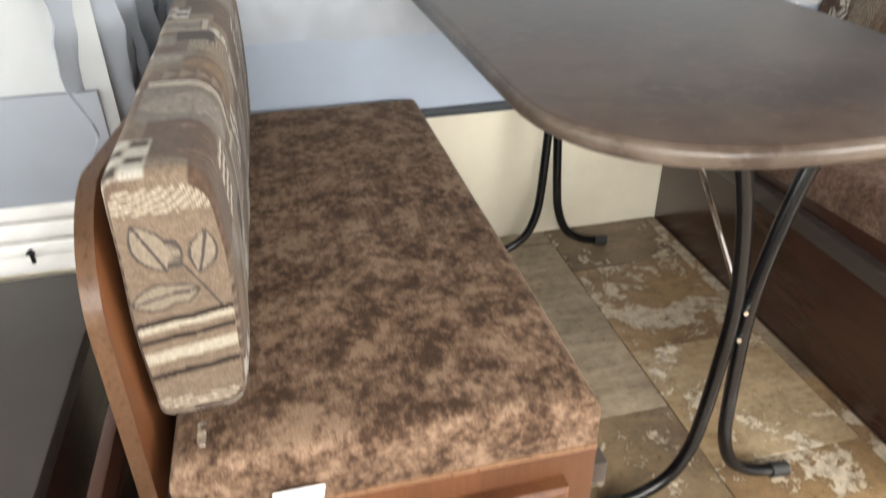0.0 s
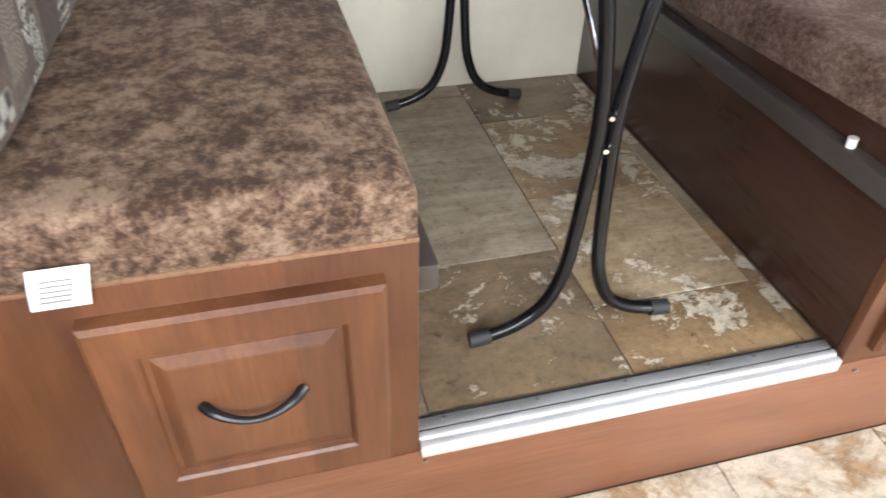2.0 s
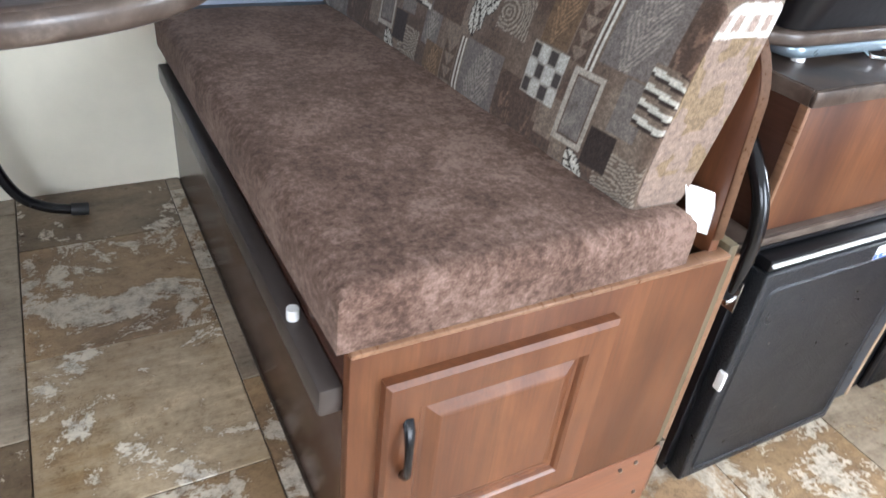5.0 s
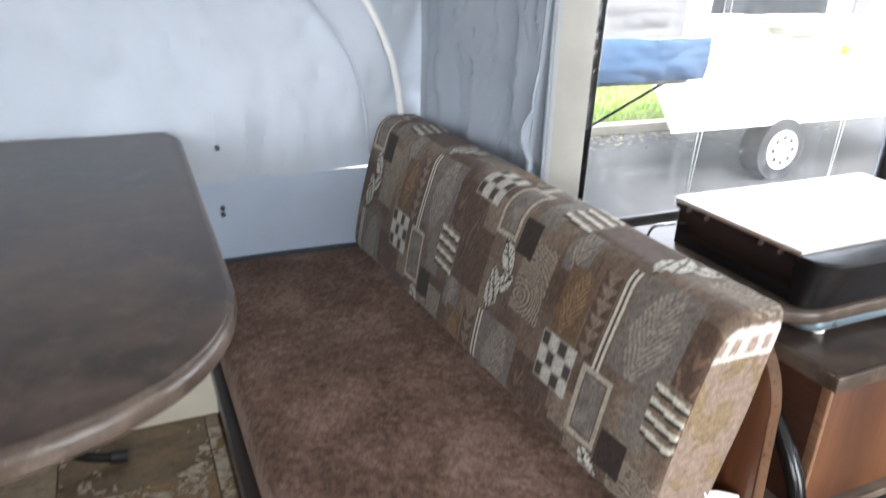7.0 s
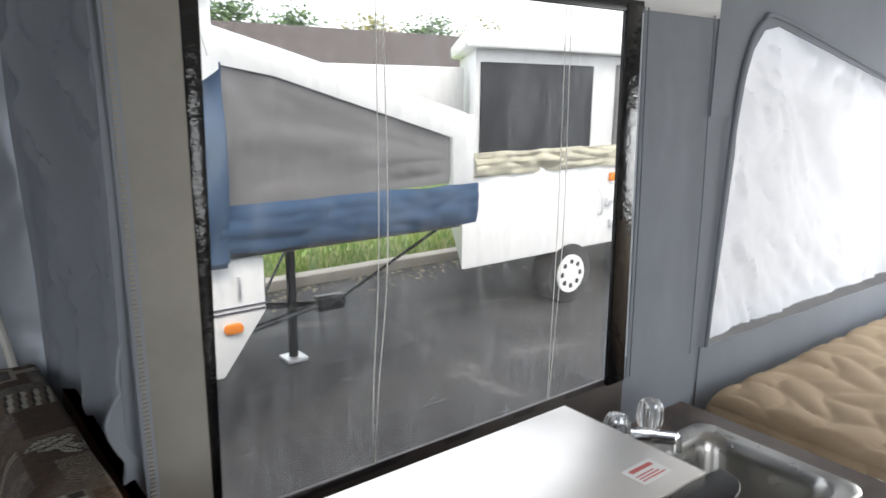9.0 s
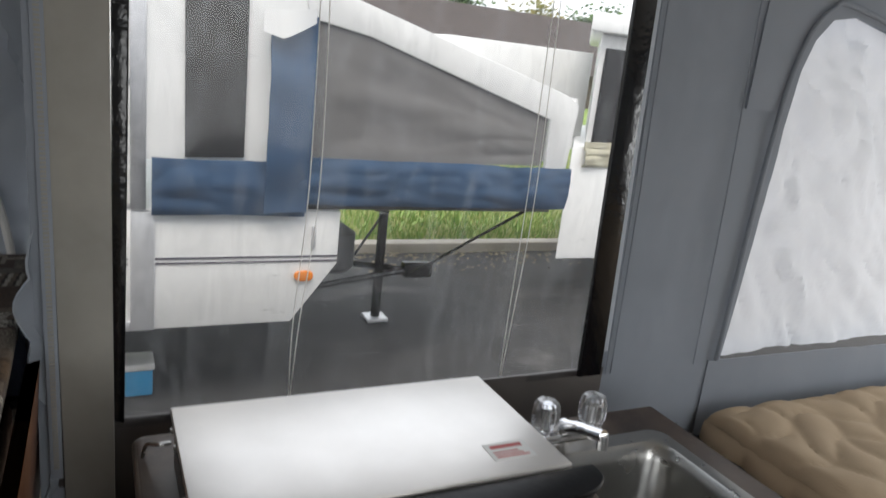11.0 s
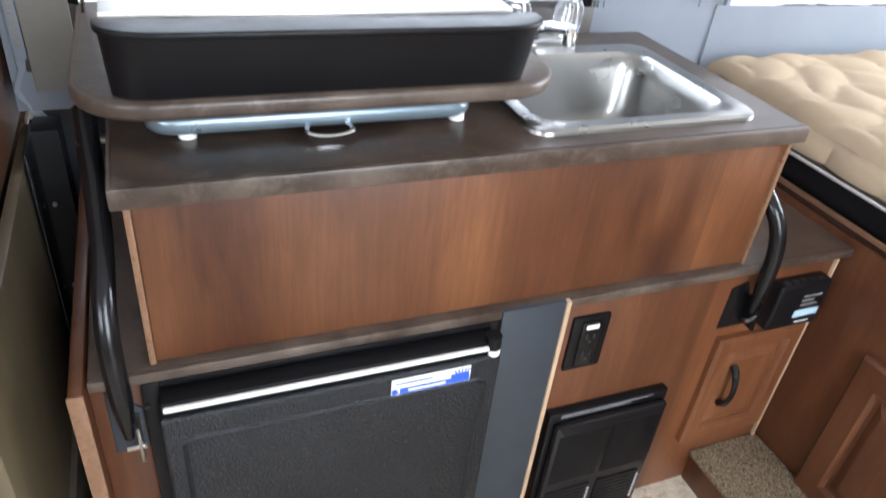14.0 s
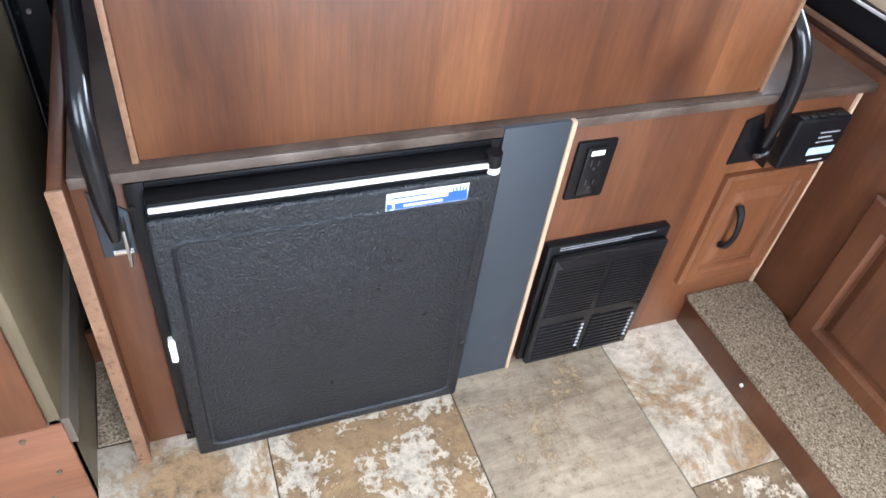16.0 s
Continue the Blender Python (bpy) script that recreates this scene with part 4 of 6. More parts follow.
back_l = backrest("backrest_cushion", (-0.438, 0.756), 0.008, 1.10, 0.090, -0.102, 0.325, 0.31, "patchwork tapestry backrest cushion in brown and cream")
zipper = thing("zip_pull", (-0.492, 0.062, 0.752), "small chrome zip pull at the cushion's corner", "zip pull")
part("pull", box(-0.499, -0.487, 0.024, 0.064, 0.7505, 0.7545, 0.0018), chrome, zipper)
back_r = backrest("backrest_cushion", (1.182, 0.730), 0.078, 1.14, 0.054, 0.098, 0.302, 0.12, "patchwork tapestry backrest cushion in brown and cream with leaves")
tag2 = thing("care_tag", (1.31, 0.10, 0.70), "white care tag hanging below the backrest cushion", "tag")
part("paper", sheet(lambda u, v: (1.296 + 0.062 * u - 0.018 * v, 0.026 + 0.012 * v + 0.005 * math.sin(u * 4), 0.700 + 0.072 * v - 0.022 * u), 6, 6, 0.0006), label_white, tag2)

# table
table = thing("dinette_table", (0.37, 0.64, 0.245), "dark bronze laminate dinette table on bent black tube legs", "table")
TX, TR = 0.368, 0.380


def table_outline(grow=0.0):
    o = []
    for k in range(41):
        a = math.pi * k / 40
        cu, sv = -math.cos(a), math.sin(a)
        n = 2 / 2.55
        o.append((TX + (TR + grow) * math.copysign(abs(cu) ** n, cu), 0.40 - (0.330 + grow) * abs(sv) ** n))
    o += [(TX + TR + 0.008 + grow, 1.14), (TX + TR - 0.02, 1.195), (TX - TR + 0.02, 1.195), (TX - TR - 0.006 - grow, 1.14)]
    return o


part("tabletop", prism(table_outline(-0.006), "z", 0.990, 1.023, 0.006, 3), counter_mat, table)
part("edge_band", prism(table_outline(0.0), "z", 0.9905, 1.0205, 0.011, 4), counter_edge, table, "lighter worn edge band")


def table_leg(cx, y, s):
    c = cx + s * 0.0135
    pts = [(cx + s * 0.10, y, 0.987), (cx + s * 0.085, y, 0.983), (cx + s * 0.062, y, 0.957), (cx + s * 0.036, y, 0.86), (c + s * 0.004, y, 0.74), (c, y, 0.66), (c + s * 0.003, y, 0.58), (cx + s * 0.024, y, 0.46), (cx + s * 0.034, y, 0.385), (cx + s * 0.062, y, 0.318), (cx + s * 0.11, y, 0.281), (cx + s * 0.175, y, 0.262)]
    leg = part("leg", tube(pts, 0.0125, 12, 6), black_enamel, table)
    part("rubber_foot", tube([(cx + s * 0.158, y, 0.266), (cx + s * 0.195, y, 0.261)], 0.0152, 12), rubber, leg)
    return leg


for cx, y in ((0.331, 0.184), (0.356, 1.09)):
    for s in (-1, 1):
        table_leg(cx, y, s)
    for z in (0.69, 0.635):
        part("bolt", cyl((cx - 0.004, y - 0.017, z), (cx + 0.004, y + 0.017, z), 0.004, 10), chrome, table, "chrome bolt")
    part("mounting_plate", box(cx - 0.13, cx + 0.13, y - 0.025, y + 0.025, 0.985, 0.991, 0.001), black_enamel, table)
part("brace", tube([(0.312, 0.46, 0.987), (0.314, 0.44, 0.962), (0.33, 0.19, 0.695)], 0.0045, 8), chrome, table, "chrome folding brace")

# ---- kitchen ----
base_cab = thing("kitchen_base_cabinet", (2.1, 0.4, 0), "cherry kitchen base cabinet with refrigerator and furnace bays", "cabinet")
part("end_panel", box(1.457, 1.475, 0.052, 0.69, 0.0, 0.602, 0.004), cherry, base_cab, "cherry end panel standing proud")
part("end_edge", box(1.456, 1.476, 0.047, 0.053, 0.0, 0.603, 0.002), cherry_edge, base_cab)
part("stile", box(1.475, 1.536, 0.088, 0.11, 0.0, 0.584, 0.002), cherry, base_cab)
part("face_panel", box(2.164, 2.772, 0.088, 0.11, 0.0, 0.584, 0.002), cherry, base_cab)
part("edge_strip", box(2.156, 2.164, 0.066, 0.11, 0.0, 0.600, 0.001), cream_edge, base_cab, "cream edge strip")
part("filler_panel", box(2.046, 2.156, 0.0685, 0.11, 0.0, 0.6005, 0.001), grey_blue, base_cab, "slate-coloured filler panel")
part("corner_bead", box(2.757, 2.763, 0.082, 0.090, 0.06, 0.584, 0.001), cream_edge, base_cab, "cream corner bead")
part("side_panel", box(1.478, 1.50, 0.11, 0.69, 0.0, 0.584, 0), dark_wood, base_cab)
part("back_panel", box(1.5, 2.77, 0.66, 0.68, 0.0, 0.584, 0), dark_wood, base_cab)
kd = raised_front(base_cab, 2.530, 2.743, 0.145, 0.428, 0.088, cherry, 0.018, 0.030, "door")
bow_handle(kd, (2.589, 0.072, 0.352), (2.589, 0.072, 0.252), (0, -0.026, 0), (-0.006, 0, 0))
lower_top = thing("lower_worktop", (2.1, 0.4, 0.575), "bronze laminate worktop on the base cabinet", "worktop")
part("slab", box(1.478, 2.773, 0.0755, 0.692, 0.5845, 0.602, 0.004), counter_mat, lower_top)
part("edge_band", box(1.478, 2.046, 0.070, 0.0755, 0.585, 0.6015, 0.002), counter_edge, lower_top, "worn lighter edge band")
part("edge_band", box(2.164, 2.775, 0.070, 0.0755, 0.585, 0.6015, 0.002), counter_edge, lower_top, "worn lighter edge band")
part("end_band", box(2.773, 2.779, 0.070, 0.692, 0.585, 0.604, 0.002), cream_edge, lower_top)

upper = thing("flip_up_galley_box", (2.02, 0.3, 0.60), "cherry flip-up galley box on the lower worktop", "cabinet")
part("front_panel", box(1.560, 2.513, 0.088, 0.10, 0.603, 0.838, 0.002), cherry, upper)
part("edge_strip", box(1.552, 1.560, 0.084, 0.10, 0.602, 0.838, 0.001), cherry_edge, upper, "lighter edge strip")
part("edge_strip", box(2.513, 2.521, 0.084, 0.10, 0.602, 0.838, 0.001), cherry_edge, upper)
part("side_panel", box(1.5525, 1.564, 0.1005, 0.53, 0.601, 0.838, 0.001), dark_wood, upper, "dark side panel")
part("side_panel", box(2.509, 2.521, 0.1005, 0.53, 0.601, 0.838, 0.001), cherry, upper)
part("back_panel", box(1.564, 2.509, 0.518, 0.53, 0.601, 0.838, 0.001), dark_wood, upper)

# upper worktop with the sink cut out
worktop = thing("galley_worktop", (2.02, 0.3, 0.838), "dark bronze laminate worktop with a sink cut-out", "worktop")
part("edge_band", box(1.540, 2.530, 0.070, 0.0785, 0.839, 0.8655, 0.003), counter_edge, worktop, "worn lighter edge band")
part("edge_band", box(1.540, 1.5465, 0.0785, 0.535, 0.839, 0.8655, 0.003), counter_edge, worktop, "worn lighter edge band")
part("edge_band", box(2.5245, 2.530, 0.0785, 0.535, 0.839, 0.8655, 0.003), counter_edge, worktop, "worn lighter edge band")

sink = thing("sink", (2.27, 0.28, 0.74), "small stainless steel sink set into the worktop", "sink")


def ring_mesh(loops, close_end=True):
    b = bmesh.new()
    prev = None
    for outline, z in loops:
        cur = [b.verts.new((x, y, z)) for x, y in outline]
        if prev:
            n = len(cur)
            for k in range(n):
                b.faces.new((prev[k], prev[(k + 1) % n], cur[(k + 1) % n], cur[k]))
        prev = cur
    if close_end:
        b.faces.new(prev)
    bmesh.ops.recalc_face_normals(b, faces=b.faces[:])
    return b


def rr(x0, x1, y0, y1, r):
    return round_rect(x0, x1, y0, y1, (r, r, r, r), 8)


tt = 0.001
part("slab", ring_mesh([(rr(2.095, 2.443, 0.137, 0.413, 0.02), 0.8385), (rr(1.546, 2.525, 0.078, 0.535, tt), 0.8385), (rr(1.546, 2.525, 0.078, 0.535, tt), 0.866), (rr(2.095, 2.443, 0.137, 0.413, 0.02), 0.866), (rr(2.095, 2.443, 0.137, 0.413, 0.02), 0.8386)], False), counter_mat, worktop, smooth=False)
bas = ring_mesh([(rr(2.066, 2.468, 0.108, 0.448, 0.035), 0.8650), (rr(2.067, 2.467, 0.109, 0.447, 0.035), 0.871), (rr(2.072, 2.462, 0.114, 0.442, 0.034), 0.8745), (rr(2.085, 2.449, 0.127, 0.424, 0.034), 0.8735),
                 (rr(2.098, 2.440, 0.140, 0.410, 0.045), 0.8715), (rr(2.104, 2.434, 0.146, 0.404, 0.047), 0.864), (rr(2.110, 2.428, 0.152, 0.398, 0.048), 0.84), (rr(2.120, 2.418, 0.162, 0.388, 0.05), 0.775),
                 (rr(2.128, 2.410, 0.170, 0.380, 0.05), 0.752), (rr(2.142, 2.396, 0.184, 0.366, 0.045), 0.741), (rr(2.165, 2.373, 0.207, 0.343, 0.03), 0.738), (rr(2.25, 2.29, 0.26, 0.30, 0.019), 0.736)])
part("basin", bas, steel, sink)
drain = part("drain", ring_mesh([([(2.27 + r * math.cos(a), 0.28 + r * math.sin(a)) for a in [2 * math.pi * k / 24 for k in range(24)]], z) for r, z in ((0.040, 0.7375), (0.040, 0.741), (0.034, 0.742), (0.026, 0.738), (0.004, 0.737))]), chrome, sink, "chrome drain ring")
strainer = thing("sink_strainer", (2.275, 0.285, 0.742), "small black and chrome strainer basket in the sink", "strainer")
part("cup", ring_mesh([([(2.275 + r * math.cos(a), 0.285 + r * math.sin(a)) for a in [2 * math.pi * k / 20 for k in range(20)]], z) for r, z in ((0.022, 0.742), (0.025, 0.750), (0.022, 0.752), (0.018, 0.746))]), black_plastic, strainer)
part("post", cyl((2.275, 0.285, 0.744), (2.275, 0.285, 0.775), 0.006, 10), chrome, strainer)
part("cap", cyl((2.262, 0.285, 0.772), (2.292, 0.283, 0.777), 0.008, 10), chrome, strainer)

faucet = thing("faucet", (2.25, 0.465, 0.866), "chrome faucet with two clear acrylic knobs", "faucet")
part("base", prism(round_rect(2.182, 2.338, 0.448, 0.492, (0.021,) * 4), "z", 0.867, 0.889, 0.006), chrome, faucet)
part("spout", tube([(2.236, 0.472, 0.888), (2.242, 0.452, 0.900), (2.252, 0.412, 0.914), (2.262, 0.370, 0.924)], [0.017] * 7 + [0.0145] * 6 + [0.0125] * 6, 14, 6), chrome, faucet)
part("aerator", cyl((2.262, 0.374, 0.926), (2.262, 0.372, 0.900), 0.0115, 14), chrome, faucet)
for x in (2.207, 2.314):
    kb = bmesh.new()
    loops = []
    for r, z in ((0.011, 0.890), (0.021, 0.896), (0.0245, 0.910), (0.0235, 0.936), (0.018, 0.949), (0.007, 0.951)):
        loops.append(([(x + r * (1 + 0.13 * (k % 2)) * math.cos(2 * math.pi * k / 20), 0.470 + r * (1 + 0.13 * (k % 2)) * math.sin(2 * math.pi * k / 20)) for k in range(20)], z))
    kb.free()
    knob = part("knob", ring_mesh(loops), acrylic, faucet, "clear acrylic knob", smooth=False)
    part("stem", cyl((x, 0.470, 0.886), (x, 0.470, 0.936), 0.009, 12), chrome, knob)

# stove on its folding shelf
shelf = thing("stove_shelf", (1.80, 0.34, 0.867), "rounded bronze laminate shelf carrying the stove, on white feet", "shelf")
part("board", prism(round_rect(1.513, 2.139, 0.157, 0.556, (0.085, 0.085, 0.02, 0.02), 10), "z", 0.9005, 0.926, 0.004), counter_mat, shelf)
part("edge_band", prism(round_rect(1.508, 2.144, 0.152, 0.561, (0.09, 0.09, 0.02, 0.02), 10), "z", 0.902, 0.9245, 0.006, 3), counter_edge, shelf, "worn lighter edge band")
for x, y in ((1.632, 0.186), (1.985, 0.186), (1.632, 0.50), (1.985, 0.50)):
    part("foot", cyl((x, y, 0.867), (x, y, 0.902), 0.011, 14), white_plastic, shelf, "white plastic foot")
stove = thing("camp_stove", (1.80, 0.31, 0.87), "two-burner stove under a closed satin steel lid", "stove")
part("tray", prism(round_rect(1.585, 2.005, 0.165, 0.50, (0.035,) * 4), "z", 0.876, 0.900, 0.009, 3), tray_mat, stove, "blue-grey steel tray under the shelf")
part("latch", tube([(1.775, 0.168, 0.880), (1.772, 0.150, 0.876), (1.80, 0.146, 0.873), (1.828, 0.150, 0.876), (1.825, 0.168, 0.880)], 0.0035, 8, 4), chrome, stove, "chrome wire latch")
part("body", prism(round_rect(1.560, 2.046, 0.196, 0.462, (0.004,) * 4), "z", 0.927, 1.000, 0.002), black_enamel, stove)
def cowl_outline(x0, x1, y_back, y_front, r, n=8):
    o = [(x0, y_back)]
    o += [(x0 + r - r * math.cos(radians(90 * k / n)), y_front + 0.6 * r - 0.6 * r * math.sin(radians(90 * k / n))) for k in range(n + 1)]
    o += [(x1 - r + r * math.sin(radians(90 * k / n)), y_front + 0.6 * r - 0.6 * r * math.cos(radians(90 * k / n))) for k in range(n + 1)]
    return o + [(x1, y_back)]


cowl = ring_mesh([(cowl_outline(1.556, 2.075, 0.195, 0.158, 0.045), 0.9275), (cowl_outline(1.554, 2.078, 0.195, 0.146, 0.055), 0.965), (cowl_outline(1.552, 2.080, 0.195, 0.134, 0.065), 1.003)])
part("front_cowl", cowl, black_plastic, stove, "black front cowl")
part("cowl_lip", prism(cowl_outline(1.548, 2.084, 0.1875, 0.128, 0.07), "z", 1.003, 1.0115, 0.003, 3), black_plastic, stove)
lid = part("lid", box(1.555, 2.050, 0.188, 0.468, 1.006, 1.0165, 0.002), lid_steel, stove, "satin stainless lid")
part("lid_skirt", box(1.557, 2.048, 0.192, 0.466, 0.996, 1.007, 0.001), black_enamel, lid)
for y in (0.225, 0.265, 0.385, 0.43):
    part("rivet", cyl((1.558, y, 1.001), (1.552, y, 1.001), 0.004, 10), steel, stove)
part("hinge_wire", tube([(1.52, 0.49, 0.93), (1.525, 0.48, 0.955), (1.54, 0.46, 0.965), (1.556, 0.46, 0.965)], 0.003, 6, 4), steel, stove)
sticker = thing("warning_sticker", (1.98, 0.24, 1.0166), "white warning sticker with red print on the stove lid", "sticker")
part("paper", box(1.946, 2.012, 0.220, 0.262, 1.0166, 1.0172, 0), label_white, sticker)
part("heading_bar", box(1.954, 2.004, 0.248, 0.256, 1.0172, 1.0175, 0), print_red, sticker)
for k in range(3):
    part("text_bar", box(1.952, 2.004 - 0.006 * k, 0.226 + 0.006 * k, 0.2285 + 0.006 * k, 1.0172, 1.0175, 0), print_red, sticker)

# refrigerator
fridge = thing("refrigerator", (1.785, 0.3, 0.0), "small black absorption refrigerator with a pebbled door", "refrigerator")
part("cabinet", box(1.540, 2.043, 0.085, 0.62, 0.012, 0.581, 0.003), black_plastic, fridge)
for x0, x1, z0, z1 in ((1.537, 1.560, 0.008, 0.5835), (2.026, 2.0455, 0.008, 0.5835), (1.560, 2.026, 0.574, 0.5835)):
    part("frame", box(x0, x1, 0.070, 0.090, z0, z1, 0.002), black_plastic, fridge)
fd = part("door", box(1.554, 2.035, 0.034, 0.076, 0.004, 0.549, 0.006, 3), fridge_skin, fridge, "pebbled black door")
rimb = bmesh.new()
orect, irect = rr(1.576, 2.016, 0.026, 0.512, 0.02), rr(1.584, 2.008, 0.034, 0.504, 0.016)
o1 = [rimb.verts.new((x, 0.034, z)) for x, z in orect]
o2 = [rimb.verts.new((x, 0.0305, z)) for x, z in rr(1.579, 2.013, 0.029, 0.509, 0.018)]
o3 = [rimb.verts.new((x, 0.0345, z)) for x, z in irect]
for a, b in ((o1, o2), (o2, o3)):
    for k in range(len(a)):
        rimb.faces.new((a[k], a[(k + 1) % len(a)], b[(k + 1) % len(a)], b[k]))
bmesh.ops.recalc_face_normals(rimb, faces=rimb.faces[:])
part("moulded_rib", rimb, fridge_skin, fd)
part("top_rail", box(1.558, 2.030, 0.040, 0.074, 0.550, 0.573, 0.003), black_plastic, fridge)
part("handle_strip", box(1.560, 2.012, 0.0335, 0.0400, 0.5615, 0.5685, 0.002), white_plastic, fridge, "silver-white strip along the door's top")
part("pivot", cyl((2.022, 0.044, 0.552), (2.022, 0.044, 0.582), 0.012, 14), black_plastic, fridge)
part("pivot_cap", cyl((2.022, 0.040, 0.551), (2.022, 0.040, 0.560), 0.010, 14), white_plastic, fridge)
part("catch", box(1.547, 1.557, 0.028, 0.046, 0.278, 0.322, 0.003), white_plastic, fridge, "white plastic door catch")
for z in (0.548, 0.03):
    part("screw", cyl((1.541, 0.072, z), (1.541, 0.066, z), 0.004, 10), black_enamel, fridge)
fs = thing("energy_sticker", (1.922, 0.033, 0.527), "blue and white sticker on the refrigerator door", "sticker")
part("paper", box(1.862, 1.985, 0.0328, 0.0338, 0.511, 0.541, 0), label_white, fs)
part("blue_band", box(1.863, 1.984, 0.0322, 0.0329, 0.512, 0.523, 0), print_blue, fs)
part("blue_patch", box(1.954, 1.983, 0.0322, 0.0329, 0.523, 0.530, 0), print_blue, fs)
part("text_bar", box(1.888, 1.946, 0.0316, 0.0323, 0.516, 0.5195, 0), label_white, fs)
part("text_bar", box(1.868, 1.925, 0.0322, 0.0329, 0.531, 0.5335, 0), print_blue, fs)
for k in range(5):
    part("blue_ray", prism([(1.962 + 0.004 * k, 0.529), (1.964 + 0.004 * k, 0.529), (1.961 + 0.006 * k, 0.539 - 0.001 * abs(k - 2)), (1.958 + 0.006 * k, 0.538 - 0.001 * abs(k - 2))], "y", 0.0322, 0.0329, 0), print_blue, fs)
fc = bpy.data.curves.new("digit", "FONT")
fc.body, fc.size, fc.extrude = "3", 0.016, 0.0002
dg = new("digit", fc)
dgm = bpy.data.meshes.new_from_object(dg.evaluated_get(bpy.context.evaluated_depsgraph_get()))
bpy.data.objects.remove(dg)
dgm.materials.append(label_white)
dgo = new("digit", dgm)
dgo.parent = fs
dgo.matrix_basis = Matrix.Translation(Vector((1.868, 0.0318, 0.5125)) - BASE[fs.name]) @ pose(0, 0, 0, 90, 0, 0)

# outlet, furnace, converter, brackets
outlet = thing("power_outlet", (2.226, 0.09, 0.488), "black double power outlet on the cabinet front", "outlet")
part("plate", box(2.190, 2.262, 0.081, 0.090, 0.430, 0.546, 0.003), black_plastic, outlet)
part("insert", box(2.207, 2.245, 0.077, 0.082, 0.440, 0.537, 0.002), black_enamel, outlet)
part("test_label", box(2.214, 2.238, 0.0763, 0.0775, 0.522, 0.531, 0), label_white, outlet, "white label")
for z in (0.462, 0.500):
    for x, h in ((2.219, 0.012), (2.233, 0.010)):
        part("slot", box(x - 0.0012, x + 0.0012, 0.0763, 0.0775, z, z + h, 0), rubber, outlet)
    part("ground_slot", cyl((2.226, 0.0775, z - 0.005), (2.226, 0.0763, z - 0.005), 0.003, 8), rubber, outlet)

furnace = thing("furnace_grille", (2.30, 0.08, 0.18), "black louvred furnace grille low on the cabinet", "furnace")
fb = bmesh.new()
for (x0, x1, z0, z1, y0, y1) in ((2.181, 2.438, 0.016, 0.334, 0.070, 0.090),):
    box(x0, x1, y0, y1, z0, z1, 0.003, bm=fb)
part("flange", fb, black_plastic, furnace)
part("cover", prism(round_rect(2.190, 2.430, 0.018, 0.316, (0.006,) * 4), "y", 0.052, 0.071, 0.006), black_enamel, furnace)
for col in (2.199, 2.315):
    for k in range(17):
        z = 0.160 + k * 0.0078
        part("louvre", box(col, col + 0.104, 0.049, 0.053, z, z + 0.0042, 0.001), black_enamel, furnace)
    for k in range(10):
        z = 0.030 + k * 0.0108
        part("louvre", box(col, col + 0.098, 0.049, 0.053, z, z + 0.006, 0.001), black_enamel, furnace)
        if 1 < k < 9:
            # highlight on the glossy louvre, modelled as a small bright chip
            part("vent_glint", box(col + 0.094, col + 0.100, 0.047, 0.051, z + 0.001, z + 0.0048, 0.001), alu, furnace, "bright chip modelled as a louvre glint")
for k, w in enumerate((0.20, 0.15)):
    part("print_bar", box(2.205, 2.205 + w, 0.0692, 0.0702, 0.3265 - 0.005 * k, 0.3283 - 0.005 * k, 0), print_grey, furnace)
part("screw", cyl((2.302, 0.050, 0.038), (2.302, 0.046, 0.038), 0.005, 12), black_enamel, furnace)

conv = thing("detector_box", (2.675, 0.07, 0.49), "black gas alarm box with a pale label", "alarm")
part("case", box(2.612, 2.738, 0.058, 0.092, 0.445, 0.548, 0.006, 3), black_plastic, conv)
for k in range(5):
    part("vent_slot", box(2.626 + k * 0.02, 2.638 + k * 0.02, 0.066, 0.076, 0.5475, 0.5495, 0), rubber, conv)
part("label", box(2.668, 2.728, 0.0572, 0.0585, 0.470, 0.486, 0), plain("pale_blue_label", (0.45, 0.62, 0.72), 0.4), conv, "pale blue label")
for k, w in enumerate((0.040, 0.030, 0.045)):
    part("print_bar", box(2.676, 2.676 + w, 0.0572, 0.0585, 0.497 + k * 0.010, 0.500 + k * 0.010, 0), print_grey, conv)
part("print_bar", box(2.680, 2.715, 0.0572, 0.0585, 0.456, 0.458, 0), label_white, conv)

